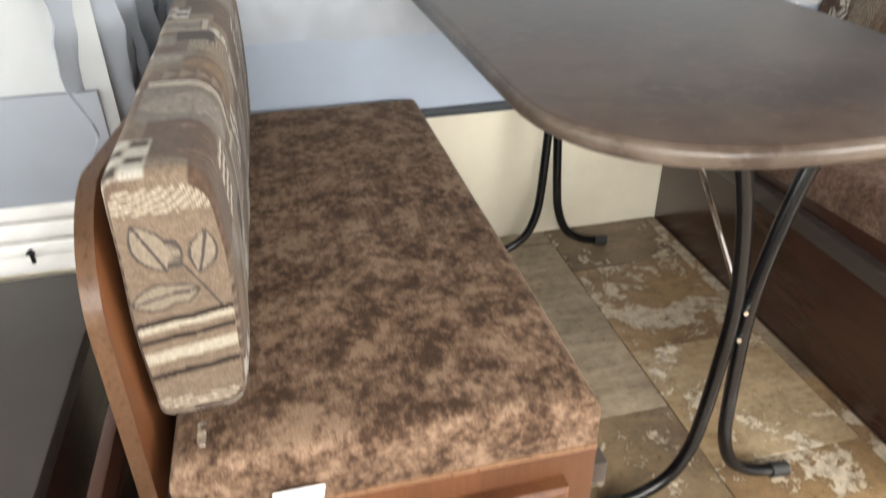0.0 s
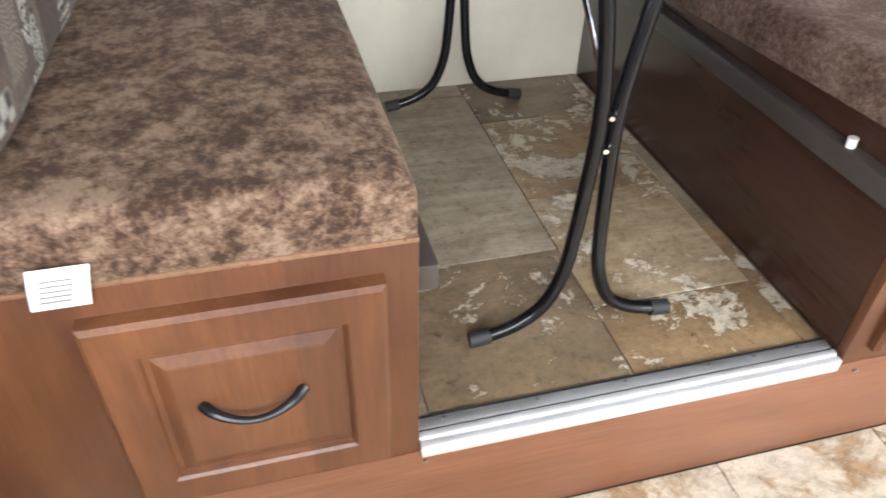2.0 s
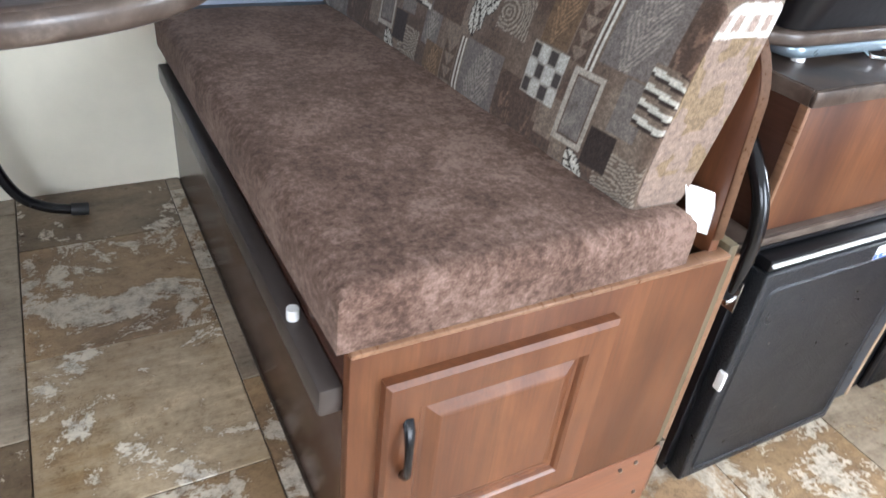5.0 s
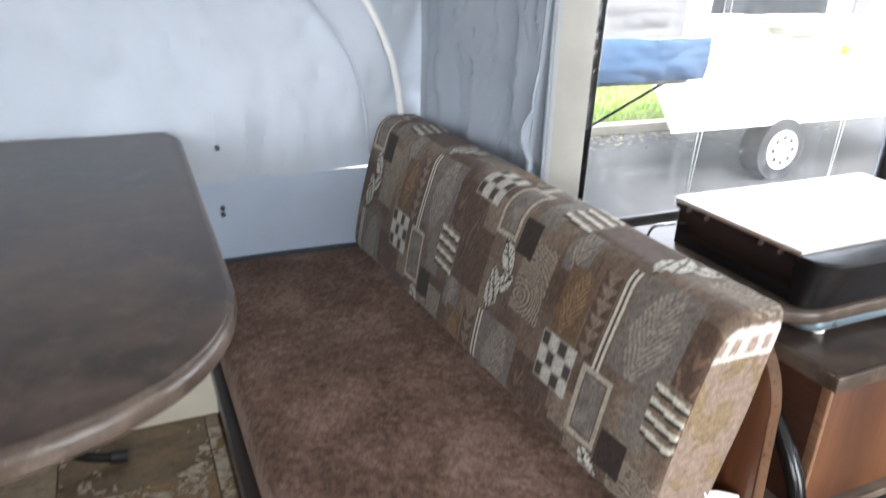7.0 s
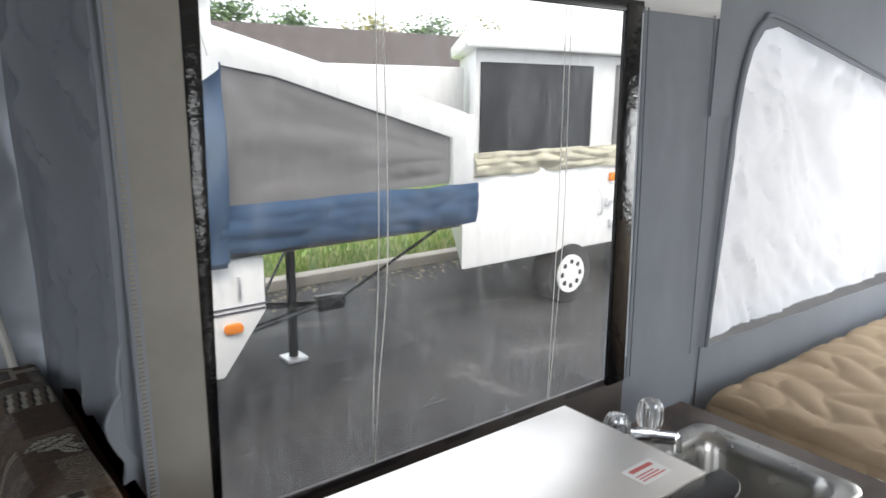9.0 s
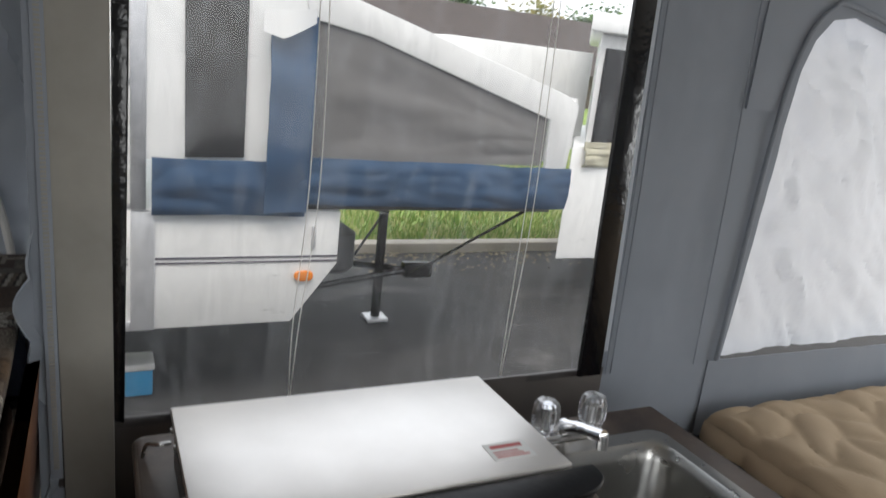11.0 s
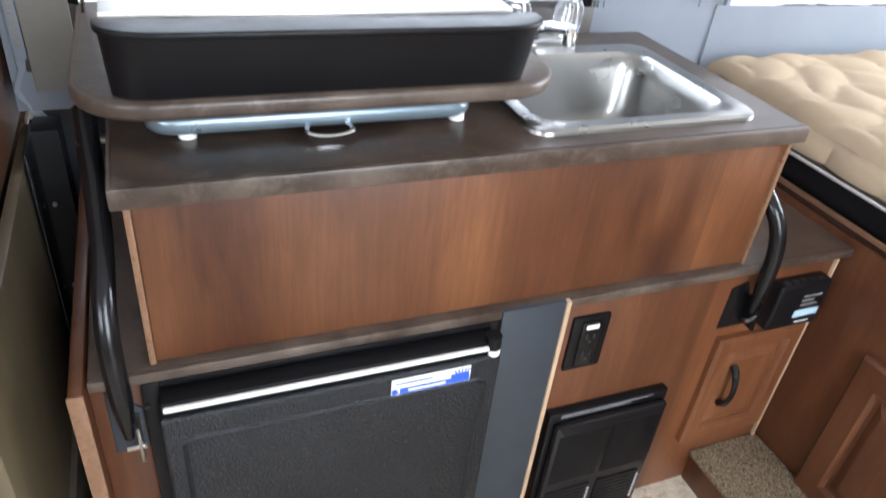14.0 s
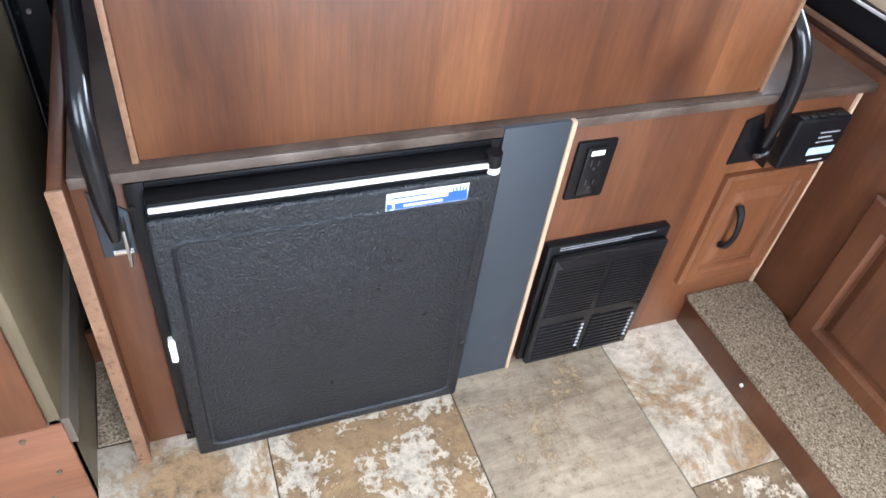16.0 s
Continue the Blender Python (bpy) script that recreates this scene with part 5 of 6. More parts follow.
for side, xb, xt in ((-1, 1.514, 1.520), (1, 2.558, 2.540)):
    arm = thing("lift_arm", (xb, 0.07, 0.5), "bent black steel lift arm of the galley box", "lift arm", group="galley lift arms")
    if side < 0:
        pts = [(xb, 0.062, 0.505), (xb, 0.060, 0.56), (xb - 0.001, 0.062, 0.64), (xb, 0.085, 0.70), (xt, 0.15, 0.77), (xt - 0.003, 0.27, 0.875)]
    else:
        pts = [(xb, 0.062, 0.505), (xb, 0.060, 0.56), (xb - 0.001, 0.062, 0.63), (xb - 0.008, 0.076, 0.685), (xt, 0.115, 0.728), (xt, 0.27, 0.835)]
    n = (len(pts) - 1) * 6 + 1
    part("tube", tube(pts, [0.0065 + 0.0075 * min(1, k / 7) for k in range(n)], 12, 6), black_enamel, arm)
    plate = part("bracket", prism([(xb - 0.038, 0.452), (xb + 0.032, 0.452), (xb + 0.032, 0.47), (xb - 0.005, 0.556), (xb - 0.038, 0.545)] if side > 0 else [(xb - 0.022, 0.455), (xb + 0.02, 0.455), (xb + 0.02, 0.53), (xb - 0.022, 0.568)], "y", 0.084, 0.091, 0.002), black_enamel if side > 0 else grey_blue, arm)
    part("ear", box(xb + 0.010, xb + 0.014, 0.052, 0.086, 0.462, 0.525, 0.001), black_enamel if side > 0 else steel, plate)
    part("bolt", cyl((xb - 0.006, 0.064, 0.482), (xb + 0.018, 0.064, 0.482), 0.005, 10), chrome, plate, "bright bolt")
    part("screw", cyl((xb - 0.012, 0.085, 0.535), (xb - 0.012, 0.080, 0.535), 0.004, 8), black_enamel, plate)
    part("pivot_bolt", cyl((pts[-1][0] - 0.01, 0.255, 0.845), (1.5525 if side < 0 else 2.521, 0.255, 0.835), 0.006, 10), steel, arm)

# black slide seal post between bench and kitchen
post = thing("slide_seal_post", (1.425, 0.60, 0.0), "black metal post at the slide-out's corner", "post")
part("channel", prism([(1.398, 0.60), (1.44, 0.60), (1.44, 0.665), (1.398, 0.665)], "z", 0.0, 0.70, 0.003), black_plastic, post)
part("flange", box(1.392, 1.398, 0.52, 0.665, 0.0, 0.695, 0.001), black_enamel, post)
for z in (0.2, 0.38, 0.56):
    part("screw", cyl((1.41, 0.60, z), (1.41, 0.595, z), 0.004, 8), steel, post)
gapc = solo("gap_carpet", box(1.392, 1.455, 0.10, 0.60, 0.0, 0.006, 0.002), carpet_mat, "scrap of brown carpet between bench and cabinet", "carpet")
kick = thing("gap_board", (1.42, 0.30, 0.02), "cherry board closing the gap beside the bench", "board")
part("board", box(1.391, 1.456, 0.285, 0.30, 0.006, 0.09, 0.002), cherry, kick)

# ---- bunk beside the kitchen ----
bunk = thing("bunk_cabinet", (3.4, -0.4, 0), "cherry bunk base with a raised-panel door", "bunk")
part("face", box(2.772, 2.79, -1.84, 0.69, 0.0, 0.615, 0.002), cherry, bunk)
bd = raised_front(bunk, -0.62, -0.046, 0.078, 0.448, 2.771, cherry, 0.018, 0.050, "door", "x")
# dark strip added to draw the shaded line below the bead
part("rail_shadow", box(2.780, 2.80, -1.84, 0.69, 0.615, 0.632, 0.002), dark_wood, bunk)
part("bead", box(2.776, 2.784, -1.84, 0.69, 0.628, 0.638, 0.002), cherry_edge, bunk)
part("platform_edge", box(2.790, 2.82, -1.84, 0.665, 0.636, 0.690, 0.003), black_plastic, bunk, "black platform edge")
part("platform_trim", box(2.786, 2.792, -1.84, 0.665, 0.686, 0.692, 0.002), alu, bunk, "bright trim line")
part("platform", box(2.82, 4.46, -1.84, 0.69, 0.60, 0.66, 0.002), dark_wood, bunk)
mat_ = thing("bunk_mattress", (3.6, -0.5, 0.66), "beige quilted foam mattress on the bunk", "mattress")


def quilted(u, v):
    a = abs(math.sin(math.pi * (v * 20.0 + 0.35 * math.sin(u * 10 * math.pi))))
    b = abs(math.sin(math.pi * (u * 12.0 + 0.3 * math.sin(v * 14 * math.pi))))
    return 0.013 * (a * b) ** 0.45


mb = bmesh.new()
MX0, MX1, MY0, MY1, MZ0, MZ1 = 2.822, 4.42, -1.80, 0.640, 0.662, 0.775
gx, gy = 130, 240
grid = []
for i in range(gx + 1):
    col = []
    for j in range(gy + 1):
        u, v = i / gx, j / gy
        x, y = MX0 + (MX1 - MX0) * u ** 1.25, MY0 + (MY1 - MY0) * v
        d = min(x - MX0, MX1 - x, y - MY0, MY1 - y)
        r = 0.035
        z = MZ1 - (r - math.sqrt(max(0, r * r - max(0, r - d) ** 2))) + quilted((x - MX0) / 1.6, v) - 0.009 + 0.005 * noise.noise(Vector((x * 4, y * 4, 1)))
        col.append(mb.verts.new((x, y, z)))
    grid.append(col)
for i in range(gx):
    for j in range(gy):
        mb.faces.new((grid[i][j], grid[i + 1][j], grid[i + 1][j + 1], grid[i][j + 1]))
part("top", mb, quilt_mat, mat_)
sb = bmesh.new()
prev = None
for j in range(gy + 1):
    v = j / gy
    y = MY0 + (MY1 - MY0) * v
    cur = []
    for k in range(9):
        w = k / 8
        scal = 0.022 * math.sin(math.pi * w) ** 0.6 * (0.35 + 0.55 * abs(math.sin(math.pi * v * 18)) ** 0.6)
        cur.append(sb.verts.new((MX0 - scal + 0.004, y, MZ0 + (MZ1 - 0.036 - MZ0) * w)))
    if prev:
        for k in range(8):
            sb.faces.new((prev[k], prev[k + 1], cur[k + 1], cur[k]))
    prev = cur
bmesh.ops.recalc_face_normals(sb, faces=sb.faces[:])
part("side_border", sb, quilt_mat, mat_, "scalloped quilted border")
part("end_border", box(MX0 + 0.01, MX1 - 0.01, MY1 - 0.02, MY1 - 0.003, MZ0, MZ1 - 0.03, 0.004), quilt_mat, mat_)
part("foam", box(MX0 + 0.015, MX1 - 0.01, MY0 + 0.01, MY1 - 0.01, MZ0, MZ1 - 0.04, 0), quilt_mat, mat_)
step = thing("step", (2.68, -0.35, 0), "low wooden step covered in tan loop carpet", "step")
part("box", box(2.592, 2.770, -0.95, 0.086, 0.0, 0.075, 0.003), cherry, step)
part("carpet", box(2.586, 2.770, -0.955, 0.088, 0.0755, 0.090, 0.005), carpet_mat, step, "tan loop carpet")
part("tack", cyl((2.592, -0.13, 0.045), (2.588, -0.13, 0.045), 0.004, 8), white_plastic, step)

# ---- floor tiles ----
TILE = {}


def tile(parent, x0, x1, y0, y1, z, tone):
    key = (round(x1 - x0, 3), round(y1 - y0, 3), tone)
    if key not in TILE:
        b = box(-key[0] / 2 + 0.0012, key[0] / 2 - 0.0012, -key[1] / 2 + 0.0012, key[1] / 2 - 0.0012, -0.004, 0, 0.0012, 1)
        me = bpy.data.meshes.new("tile")
        b.to_mesh(me)
        b.free()
        me.materials.append(tile_mats[tone])
        TILE[key] = me
    ob = new("tile", TILE[key])
    ob.parent = parent
    ob.location = Vector(((x0 + x1) / 2, (y0 + y1) / 2, z)) - BASE[parent.name]
    return ob


for x0, x1, cuts, tones in ((0.0, 0.030, (0.05, 0.412, 1.16, 1.214), "ccc"), (0.030, 0.398, (0.052, 0.412, 1.14, 1.214), "dcc"), (0.398, 0.742, (0.052, 0.228, 0.602, 0.972, 1.214), "wowd"), (0.742, 0.777, (0.052, 0.42, 0.785, 1.15, 1.214), "wcwc")):
    for y0, y1, k in zip(cuts, cuts[1:], tones):
        tile(slide_floor, x0, x1, y0, y1, 0.246, {"w": "warm", "c": "cool", "d": "dark", "o": "ochre"}[k])
random.seed(5)
NEAR = {0: ((0.40, "pale"), (0.365, "warm")), 1: ((0.42, "warm"), (0.365, "cool")), 2: ((0.62, "cool"), (0.365, "warm")), 3: ((0.375, "pale"), (0.365, "dark")), -1: ((0.20, "warm"), (0.365, "pale")), -2: ((0.30, "pale"), (0.365, "cool"))}
for i in range(-9, 5):
    x0 = 1.312 + 0.358 * i
    x1 = min(x0 + 0.358, 2.77)
    y = 0.10 if x0 > 1.2 else -0.005
    plan = list(NEAR.get(i, ()))
    while y > -1.8 and x1 - x0 > 0.03:
        long, tone = plan.pop(0) if plan else (random.choice((0.365, 0.365, 0.73)), random.choice(("warm", "cool", "pale", "dark", "ochre")))
        y1 = max(y - long, -1.86)
        tile(floor, x0, x1, y1, y, 0.0, tone)
        y = y1

# ---- outside ----
GZ = -0.40
ground = solo("ground", sheet(lambda u, v: (-60 + 140 * u, -40 + 140 * v, GZ - 0.002 + 0.0 * u), 4, 4), asphalt_mat, "worn grey asphalt lot with pale patches", "ground", kind="structure")
lawn = solo("lawn", sheet(lambda u, v: (-60 + 140 * u, 6.08 + 60 * v ** 2 , GZ + 0.05 + 1.6 * max(0, v - 0.2) + 0.04 * noise.noise(Vector((u * 200, v * 30, 0)))), 120, 30), lawn_mat, "green lawn behind the kerb", "lawn", kind="structure")
kerb = thing("kerb", (3, 6.0, GZ), "pale concrete kerb along the lawn", "kerb", kind="structure")
part("kerb_stone", box(-30, 40, 5.92, 6.10, GZ - 0.1, GZ + 0.10, 0.02), plain("pale_concrete", (0.42, 0.38, 0.32), 0.85, vary=0.2, scale=2), kerb)
leaves = bmesh.new()
random.seed(11)
for k in range(800):
    x, y = random.uniform(1.5, 9), 5.9 - abs(random.gauss(0, 0.28))
    a, sz = random.uniform(0, 6.28), random.uniform(0.008, 0.026)
    p = [Vector((x + sz * math.cos(a + q), y + sz * math.sin(a + q), GZ + 0.004 + random.uniform(0, 0.02))) for q in (0, 1.6, 3.1, 4.7)]
    leaves.faces.new([leaves.verts.new(q) for q in p])
solo("dry_leaves", leaves, plain("dry_straw", (0.26, 0.215, 0.14), 0.9, vary=0.3), "dry straw and leaves by the kerb", "leaves", kind="stuff")


def blades(n, x0, x1, y0, y1, h0, h1, seed):
    rng = random.Random(seed)
    verts, faces = [], []
    for k in range(n):
        x, y = rng.uniform(x0, x1), y0 + (y1 - y0) * rng.random() ** 1.3
        z = GZ + 0.04 + max(0, (y - 8.5)) * 0.04
        h, a = rng.uniform(h0, h1), rng.uniform(0, 6.28)
        lx, ly, w = 0.3 * h * math.cos(a), 0.3 * h * math.sin(a), 0.012
        i = len(verts)
        verts += [(x - w, y, z), (x + w, y, z), (x + lx * 0.4 + w * 0.6, y + ly * 0.4, z + 0.6 * h), (x + lx * 0.4 - w * 0.6, y + ly * 0.4, z + 0.6 * h), (x + lx, y + ly, z + h)]
        faces += [(i, i + 1, i + 2, i + 3), (i + 3, i + 2, i + 4)]
    return verts, faces


def grass_blades():
    m = Mat("grass_blades", 0.8)
    geo = m.n("ShaderNodeNewGeometry")
    m.color(m.ramp(geo.outputs["Random Per Island"], [(0.0, (0.13, 0.24, 0.045)), (0.4, (0.25, 0.38, 0.09)), (0.7, (0.40, 0.46, 0.15)), (1.0, (0.60, 0.54, 0.28))]))
    return m.m


gm = grass_blades()
for nm, args, lab in (("short_grass", (16000, 0.5, 12, 6.1, 8.6, 0.05, 0.14, 3), "short mown grass"), ("tall_grass", (9000, 0.5, 14, 8.6, 10.5, 0.25, 0.75, 4), "tall pale meadow grass at the lawn's back")):
    vs, fs_ = blades(*args)
    me = bpy.data.meshes.new(nm)
    me.from_pydata(vs, [], fs_)
    me.materials.append(gm)
    tagged(new(nm, me), lab, "grass", kind="stuff")


def leaf_mat(name, a, b):
    m = Mat(name, 0.8)
    geo = m.n("ShaderNodeNewGeometry")
    m.color(m.ramp(geo.outputs["Random Per Island"], [(0.0, a), (1.0, b)]))
    return m.m


def tree(name, x, y, z, h, r, seed, m_, label):
    rng = random.Random(seed)
    th = thing(name, (x, y, z), label, "tree", group="far trees")
    part("trunk", tube([(x, y, z), (x + 0.1, y, z + 0.4 * h), (x, y, z + 0.75 * h)], [0.16, 0.12, 0.05], 8), plain("bark", (0.10, 0.075, 0.055), 0.9), th)
    vs, fs_ = [], []
    for k in range(2600):
        c = rng.choice([(0, 0, 0.72), (0.4, 0.1, 0.6), (-0.45, 0, 0.58), (0.1, -0.2, 0.9), (-0.2, 0.2, 0.8), (0.65, 0, 0.5), (-0.7, 0.1, 0.45)])
        d = Vector((rng.gauss(0, 1), rng.gauss(0, 1), rng.gauss(0, 0.8)))
        p = Vector((x + c[0] * r, y + c[1] * r, z + c[2] * h)) + d * 0.22 * r
        a = Vector((rng.gauss(0, 1), rng.gauss(0, 1), rng.gauss(0, 1))).normalized() * 0.10
        b = a.orthogonal().normalized() * 0.07
        i = len(vs)
        vs += [p - a - b, p + a - b, p + a + b, p - a + b]
        fs_.append((i, i + 1, i + 2, i + 3))
    me = bpy.data.meshes.new("crown")
    me.from_pydata([tuple(q - BASE[th.name]) for q in vs], [], fs_)
    me.materials.append(m_)
    cr = new("crown", me)
    cr.parent = th


lm1, lm2 = leaf_mat("tree_leaves", (0.03, 0.07, 0.02), (0.10, 0.17, 0.05)), leaf_mat("autumn_leaves", (0.10, 0.12, 0.03), (0.26, 0.22, 0.06))
for k, (x, y, h, r, m_) in enumerate(((5.5, 30, 5.2, 2.4, lm1), (9.5, 32, 4.8, 2.2, lm2), (13.5, 31, 5.0, 2.4, lm1), (17.5, 33, 4.8, 2.4, lm1), (21.5, 32, 4.6, 2.2, lm2), (26, 33, 5, 2.5, lm1), (31, 34, 4.8, 2.4, lm2))):
    tree("tree", x, y, GZ + 0.5, h, r, k + 20, m_, "leafy roadside tree beyond the lot, in early autumn colour" if m_ is lm2 else "dark green roadside tree beyond the lot")
shed = thing("long_shed", (12, 26, GZ), "long low dark-roofed shed beyond the lawn", "shed")
part("wall", box(2, 34, 25, 29, GZ, 1.7, 0.05), plain("brown_cladding", (0.11, 0.085, 0.07), 0.8, vary=0.2), shed)
part("roof", prism([(24.4, 1.6), (29.6, 1.6), (27, 3.9)], "x", 1.6, 34.4), plain("dark_shingle", (0.075, 0.062, 0.058), 0.9, vary=0.25, scale=3), shed)


def fold_cloth(x0, x1, z0, z1, y, amp, seed, m_, parent, name, label="", slope=0.0, nx=70, nz=16):
    def fn(u, v):
        x = x0 + (x1 - x0) * u
        w = amp * (0.7 * (0.5 - 2 * abs(noise.noise(Vector((x * 3.7 + v, v * 2.6 - x, seed + 3))))) + noise.noise(Vector((x * 3.1 + seed, v * 1.6, seed))) + 0.6 * noise.noise(Vector((x * 1.2, v * 5 + seed, seed))))
        return (x, y - 0.02 * math.sin(math.pi * v) + w, z0 + (z1 - z0) * v + slope * (x - x0) + 0.5 * amp * noise.noise(Vector((x * 2.3, seed, v))))
    return part(name, sheet(fn, nx, nz, 0.01), m_, parent, label)


# white folding trailer with its bunk pulled out
t1 = thing("folding_camper_trailer", (1.2, 4.0, GZ), "white folding camper trailer with navy bunk cover and grey mesh window", "trailer")
part("body", prism([(-1.6, 0.085), (2.39, 0.085), (2.63, 0.41), (2.63, 0.70), (-1.6, 0.70)], "y", 3.05, 5.05, 0.012), white_paint, t1)
part("corner_post", box(1.60, 1.705, 3.030, 3.055, 0.09, 0.69, 0.004), alu, t1, "grey aluminium corner trim")
part("corner_canvas", box(1.60, 1.668, 3.032, 3.056, 0.70, 1.95, 0.006), alu_dull, t1, "grey canvas corner strip")
for z in (0.705, 1.28):
    part("seam", box(-1.6, 1.60, 3.046, 3.056, z, z + 0.022, 0.003), alu_dull, t1)
part("bottom_rail", box(-1.6, 1.60, 3.030, 3.055, 0.09, 0.14, 0.004), alu, t1)
for z in (0.425, 0.45):
    part("stripe", box(1.71, 2.625, 3.044, 3.052, z, z + 0.009, 0.001), plain("dark_stripe", (0.09, 0.08, 0.10), 0.4), t1, "thin dark stripe")
    part("stripe", box(-1.6, 1.59, 3.044, 3.052, z, z + 0.009, 0.001), print_grey, t1)
part("marker_lamp", prism(round_rect(2.395, 2.495, 0.32, 0.375, (0.026,) * 4), "y", 3.028, 3.052, 0.006), amber, t1, "amber marker lamp")
part("latch", box(2.475, 2.495, 3.03, 3.05, 0.50, 0.62, 0.004), alu, t1)
part("bunk_platform", box(2.40, 3.98, 3.08, 5.0, 0.70, 0.755, 0.01), plain("dark_platform", (0.08, 0.08, 0.085), 0.6), t1)
fold_cloth(1.690, 2.42, 0.685, 0.955, 3.015, 0.018, 3.0, blue_cover, t1, "skirt", "navy vinyl skirt")
fold_cloth(2.38, 4.02, 0.745, 0.985, 3.0, 0.018, 6.0, blue_cover, t1, "skirt", "navy vinyl bunk cover")
fold_cloth(2.205, 2.425, 0.70, 1.66, 2.975, 0.028, 9.0, blue_cover, t1, "rolled_flap", "navy flap hanging down", nx=14, nz=30)
part("flap_lining", sheet(lambda u, v: (2.165 + 0.24 * u, 2.955 - 0.05 * math.sin(math.pi * u), 1.665 - 0.13 * v * (1 - 0.8 * abs(u - 0.35)) + 0.03 * u), 12, 8, 0.006), outside_white, t1, "white lining of the folded flap")
part("canvas_wall", prism([(1.66, 0.94), (2.42, 0.94), (2.42, 1.95), (1.66, 1.95)], "y", 3.045, 3.07, 0), outside_white, t1)
part("door_screen", prism([(1.838, 0.958), (2.11, 0.968), (2.11, 1.95), (1.825, 1.95)], "y", 3.030, 3.046, 0.002), dark_screen, t1, "dark mesh door screen")
part("canvas_wall", prism([(-1.6, 0.70), (1.66, 0.70), (1.66, 1.95), (-1.6, 1.95)], "y", 3.055, 3.075, 0), outside_white, t1)
part("side_screen", prism([(0.3, 0.95), (1.45, 0.95), (1.45, 1.75), (0.3, 1.75)], "y", 3.04, 3.056, 0.002), screen_grey, t1)
def mesh_fn(u, v):
    x = 2.425 + 1.425 * u
    top = 1.70 - 0.29 * (x - 2.425) if x < 2.70 else 1.62 - 0.301 * (x - 2.70)
    low = 0.965 + 0.025 * u
    sag = 0.016 * (noise.noise(Vector((x * 1.6, v * 3, 2))) + 0.6 * (0.4 - abs(noise.noise(Vector((x * 1.1 + v, v * 4.5 - x, 4))))) + 0.4 * (0.3 - abs(noise.noise(Vector((x * 4, v * 5 + x, 9))))))
    return (x, 3.056 + sag * min(1, 6 * v, 6 * (1 - v)) * min(1, 8 * u, 8 * (1 - u)), low + (top - low) * v)


part("mesh_window", sheet(mesh_fn, 60, 36, 0.004), screen_grey, t1, "grey mesh bunk window")
part("bunk_canvas", prism([(2.40, 1.66), (2.72, 1.605), (3.86, 1.265), (3.87, 0.97), (4.02, 0.98), (4.05, 1.36), (3.97, 1.41), (2.75, 1.745), (2.35, 1.85)], "y", 3.035, 3.066, 0.006), outside_white, t1, "white bunk canvas")
part("bunk_roof", sheet(lambda u, v: (2.35 + 1.70 * u + 0.02 * math.sin(v * 20), 3.05 + 1.95 * v, 1.85 - 0.48 * u + 0.05 * math.sin(math.pi * v) * (1 - u) + 0.03 * noise.noise(Vector((u * 6, v * 8, 2)))), 24, 24, 0.01), outside_white, t1)
part("bunk_end", sheet(lambda u, v: (4.03 + 0.02 * v, 3.06 + 1.94 * u, 0.98 + 0.42 * v), 10, 6, 0.01), outside_white, t1)
part("roof", box(-1.7, 2.40, 3.0, 5.1, 1.95, 2.12, 0.03), white_paint, t1, "white hard roof")
part("tongue", tube([(2.6, 3.75, 0.02), (3.55, 4.15, 0.0)], 0.022, 8), black_enamel, t1)
part("tongue", tube([(2.6, 4.55, 0.02), (3.55, 4.15, 0.0)], 0.022, 8), black_enamel, t1)
part("coupler", box(3.5, 3.72, 4.10, 4.20, -0.05, 0.06, 0.01), black_enamel, t1)
jack = part("jack", cyl((3.33, 4.20, GZ + 0.03), (3.33, 4.20, 0.42), 0.035, 12), black_enamel, t1, "black tongue jack")
part("jack_foot", box(3.25, 3.41, 4.12, 4.28, GZ, GZ + 0.03, 0.006), alu, jack)
part("jack_crank", tube([(3.33, 4.20, 0.42), (3.33, 4.12, 0.45), (3.22, 4.10, 0.47)], 0.012, 8), black_enamel, jack)
part("gas_bottle", tube([(2.95, 4.15, 0.02), (2.95, 4.15, 0.06), (2.95, 4.15, 0.30), (2.95, 4.15, 0.36)], [0.11, 0.15, 0.15, 0.06], 16), plain("grey_bottle", (0.10, 0.10, 0.10), 0.5), t1)
for a, b in (((3.90, 3.15, 0.72), (3.45, 3.9, 0.05)), ((3.90, 4.9, 0.72), (3.2, 4.4, 0.05))):
    part("bunk_strut", cyl(a, b, 0.010, 8), black_enamel, t1)
for x in (-0.2,):
    wh = part("wheel", cyl((x, 3.06, GZ + 0.28), (x, 3.24, GZ + 0.28), 0.28, 24), rubber, t1)
    part("rim", cyl((x, 3.05, GZ + 0.28), (x, 3.07, GZ + 0.28), 0.16, 20), white_paint, wh)
part("leg", cyl((-1.3, 3.3, GZ), (-1.3, 3.3, 0.1), 0.03, 8), black_enamel, t1)
crate = thing("blue_crate", (1.68, 3.3, GZ), "small blue and white box on the asphalt", "box")
part("tub", box(1.58, 1.72, 3.3, 3.46, GZ, GZ + 0.15, 0.01), plain("sky_blue_plastic", (0.05, 0.30, 0.55), 0.4), crate)
part("lid", box(1.57, 1.73, 3.29, 3.47, GZ + 0.15, GZ + 0.19, 0.01), white_plastic, crate)

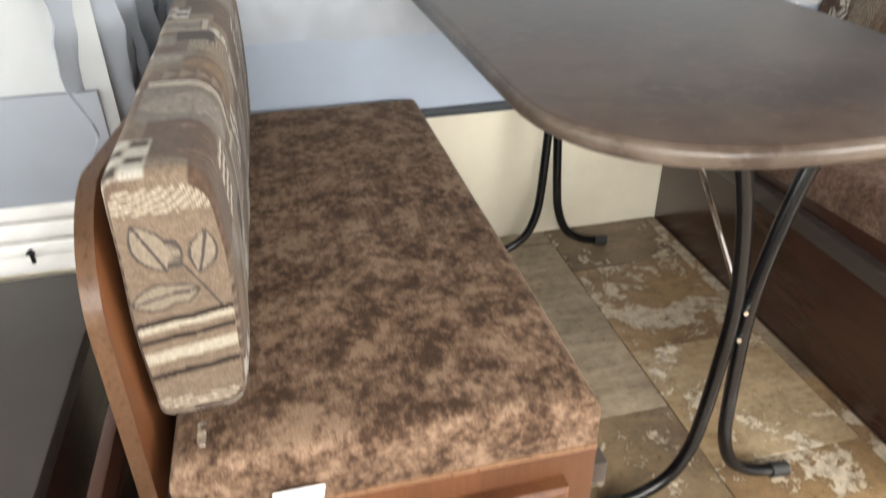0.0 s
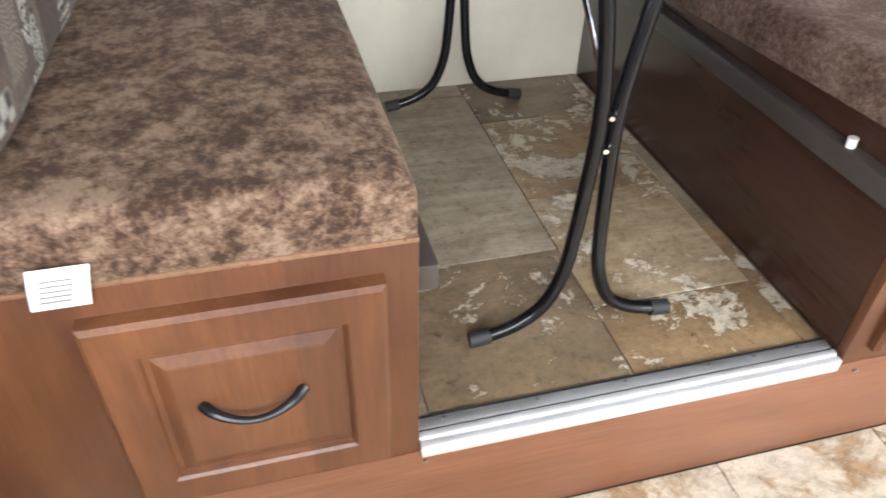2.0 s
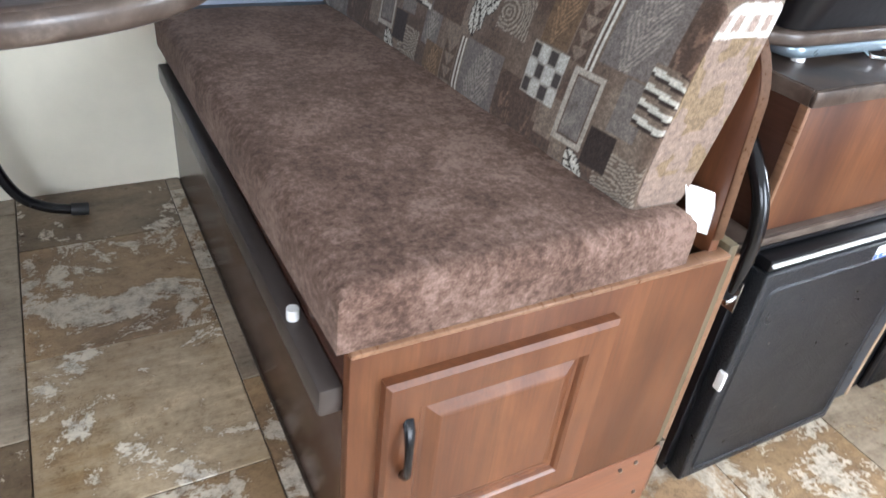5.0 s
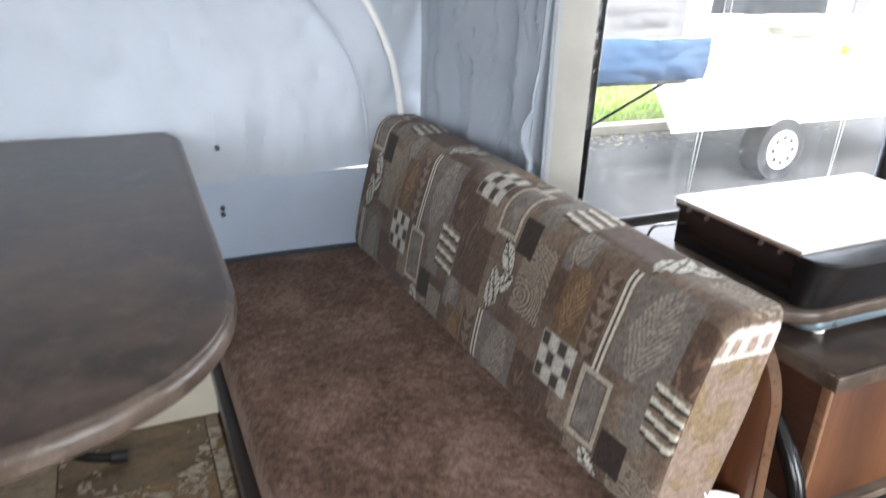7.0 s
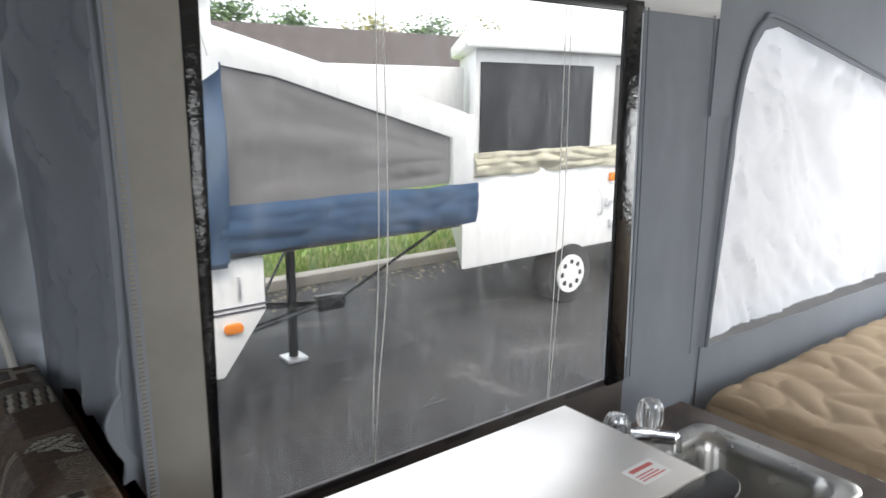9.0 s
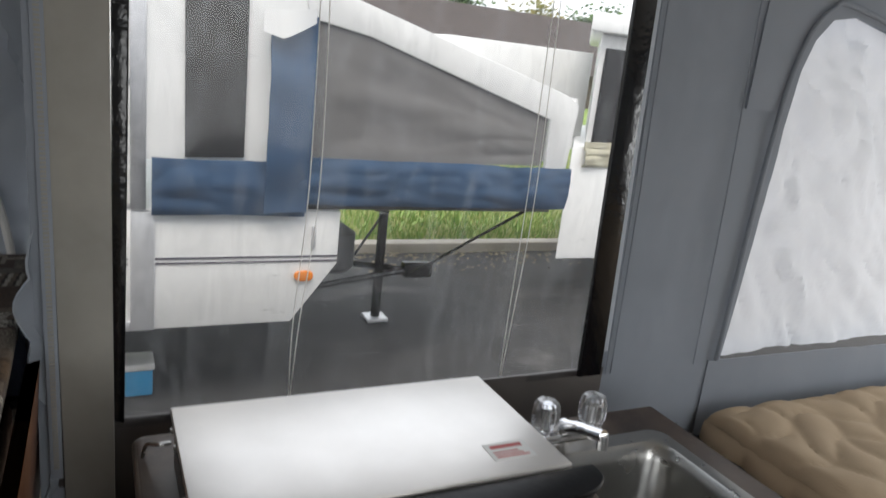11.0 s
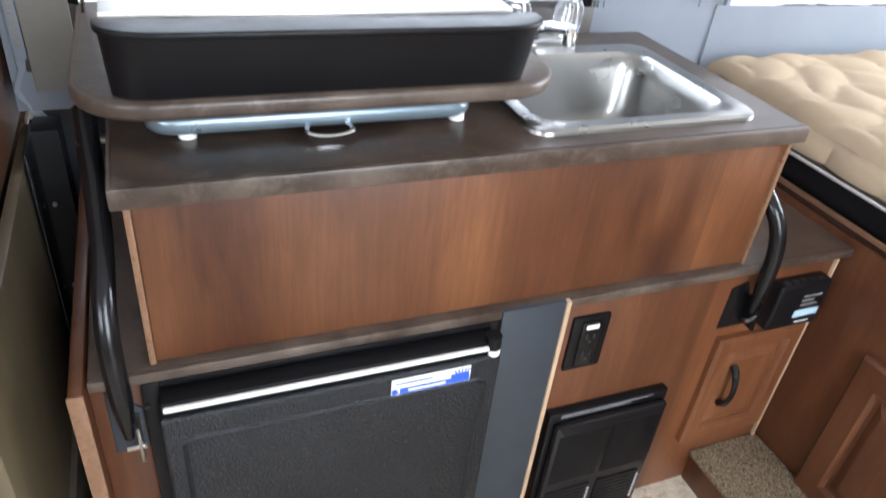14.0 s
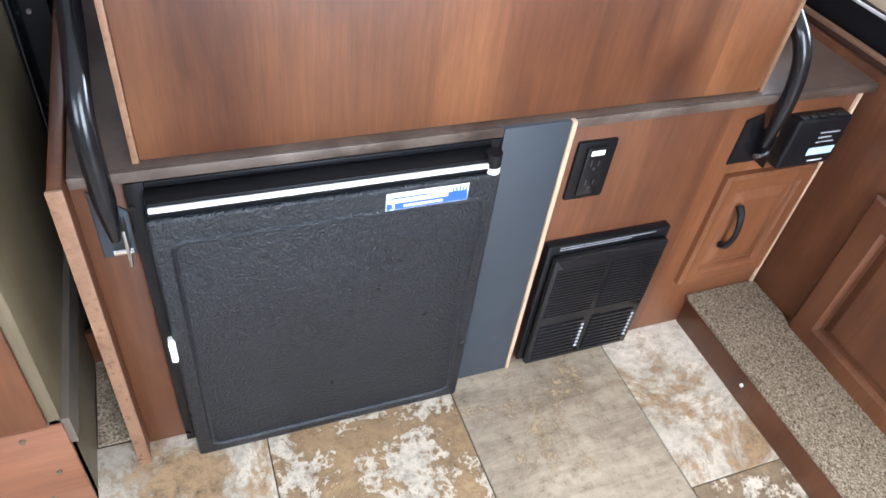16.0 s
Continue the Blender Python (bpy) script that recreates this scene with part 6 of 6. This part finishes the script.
# larger white trailer beyond
t2 = thing("hybrid_travel_trailer", (6.5, 5.0, GZ), "white travel trailer with grey bunk screens and one axle", "trailer")
part("body", prism([(4.75, 4.0), (8.9, 4.0), (8.9, 6.0), (6.2, 6.0)], "z", 0.10, 1.02, 0.02), white_paint, t2)
part("upper_canvas", prism([(4.9, 4.05), (8.9, 4.05), (8.9, 5.95), (6.3, 5.95)], "z", 1.02, 1.86, 0.01), outside_white, t2)
part("roof", prism([(4.70, 3.93), (9.0, 3.93), (9.0, 6.05), (6.25, 6.05)], "z", 1.86, 2.0, 0.03), white_paint, t2, "white hard roof")
part("screen", box(4.95, 6.28, 4.02, 4.06, 0.97, 1.76, 0.01), dark_screen, t2, "dark mesh window")
part("screen", box(6.62, 7.25, 4.02, 4.06, 1.02, 1.78, 0.01), screen_grey, t2, "grey mesh window")
fold_cloth(4.85, 6.7, 0.86, 1.05, 3.99, 0.03, 4.0, plain("khaki_cover", (0.42, 0.40, 0.30), 0.8, vary=0.2), t2, "cover_roll", "khaki cover roll")
part("bunk_end", prism([(3.70, 1.0), (5.35, 1.0), (5.35, 1.735), (3.95, 1.735), (3.70, 1.66)], "y", 4.72, 5.8, 0.02), outside_white, t2, "white canvas bunk end")
part("bunk_board", box(3.66, 5.4, 4.70, 5.82, 0.90, 1.0, 0.01), white_paint, t2)
wh = part("wheel", cyl((6.05, 3.98, GZ + 0.28), (6.05, 4.20, GZ + 0.28), 0.28, 28), rubber, t2)
part("rim", cyl((6.05, 3.965, GZ + 0.28), (6.05, 3.99, GZ + 0.28), 0.18, 24), white_paint, wh, "white spoked rim")
for k in range(8):
    a = 2 * math.pi * k / 8
    part("rim_hole", cyl((6.05 + 0.12 * math.cos(a), 3.962, GZ + 0.28 + 0.115 * math.sin(a)), (6.05 + 0.12 * math.cos(a), 3.968, GZ + 0.28 + 0.115 * math.sin(a)), 0.025, 8), rubber, wh)
for x, z, m_ in ((6.58, 0.75, amber), (6.55, 0.52, alu), (6.62, 0.30, alu)):
    part("fitting", box(x - 0.04, x + 0.04, 3.96, 4.0, z - 0.04, z + 0.04, 0.01), m_, t2)
part("door_handle", tube([(6.42, 3.99, 0.40), (6.42, 3.95, 0.43), (6.42, 3.95, 0.62), (6.42, 3.99, 0.65)], 0.012, 8, 4), alu, t2)
for x in (8.6,):
    part("jack_leg", cyl((x, 4.2, GZ), (x, 4.2, 0.12), 0.03, 8), black_enamel, t2)
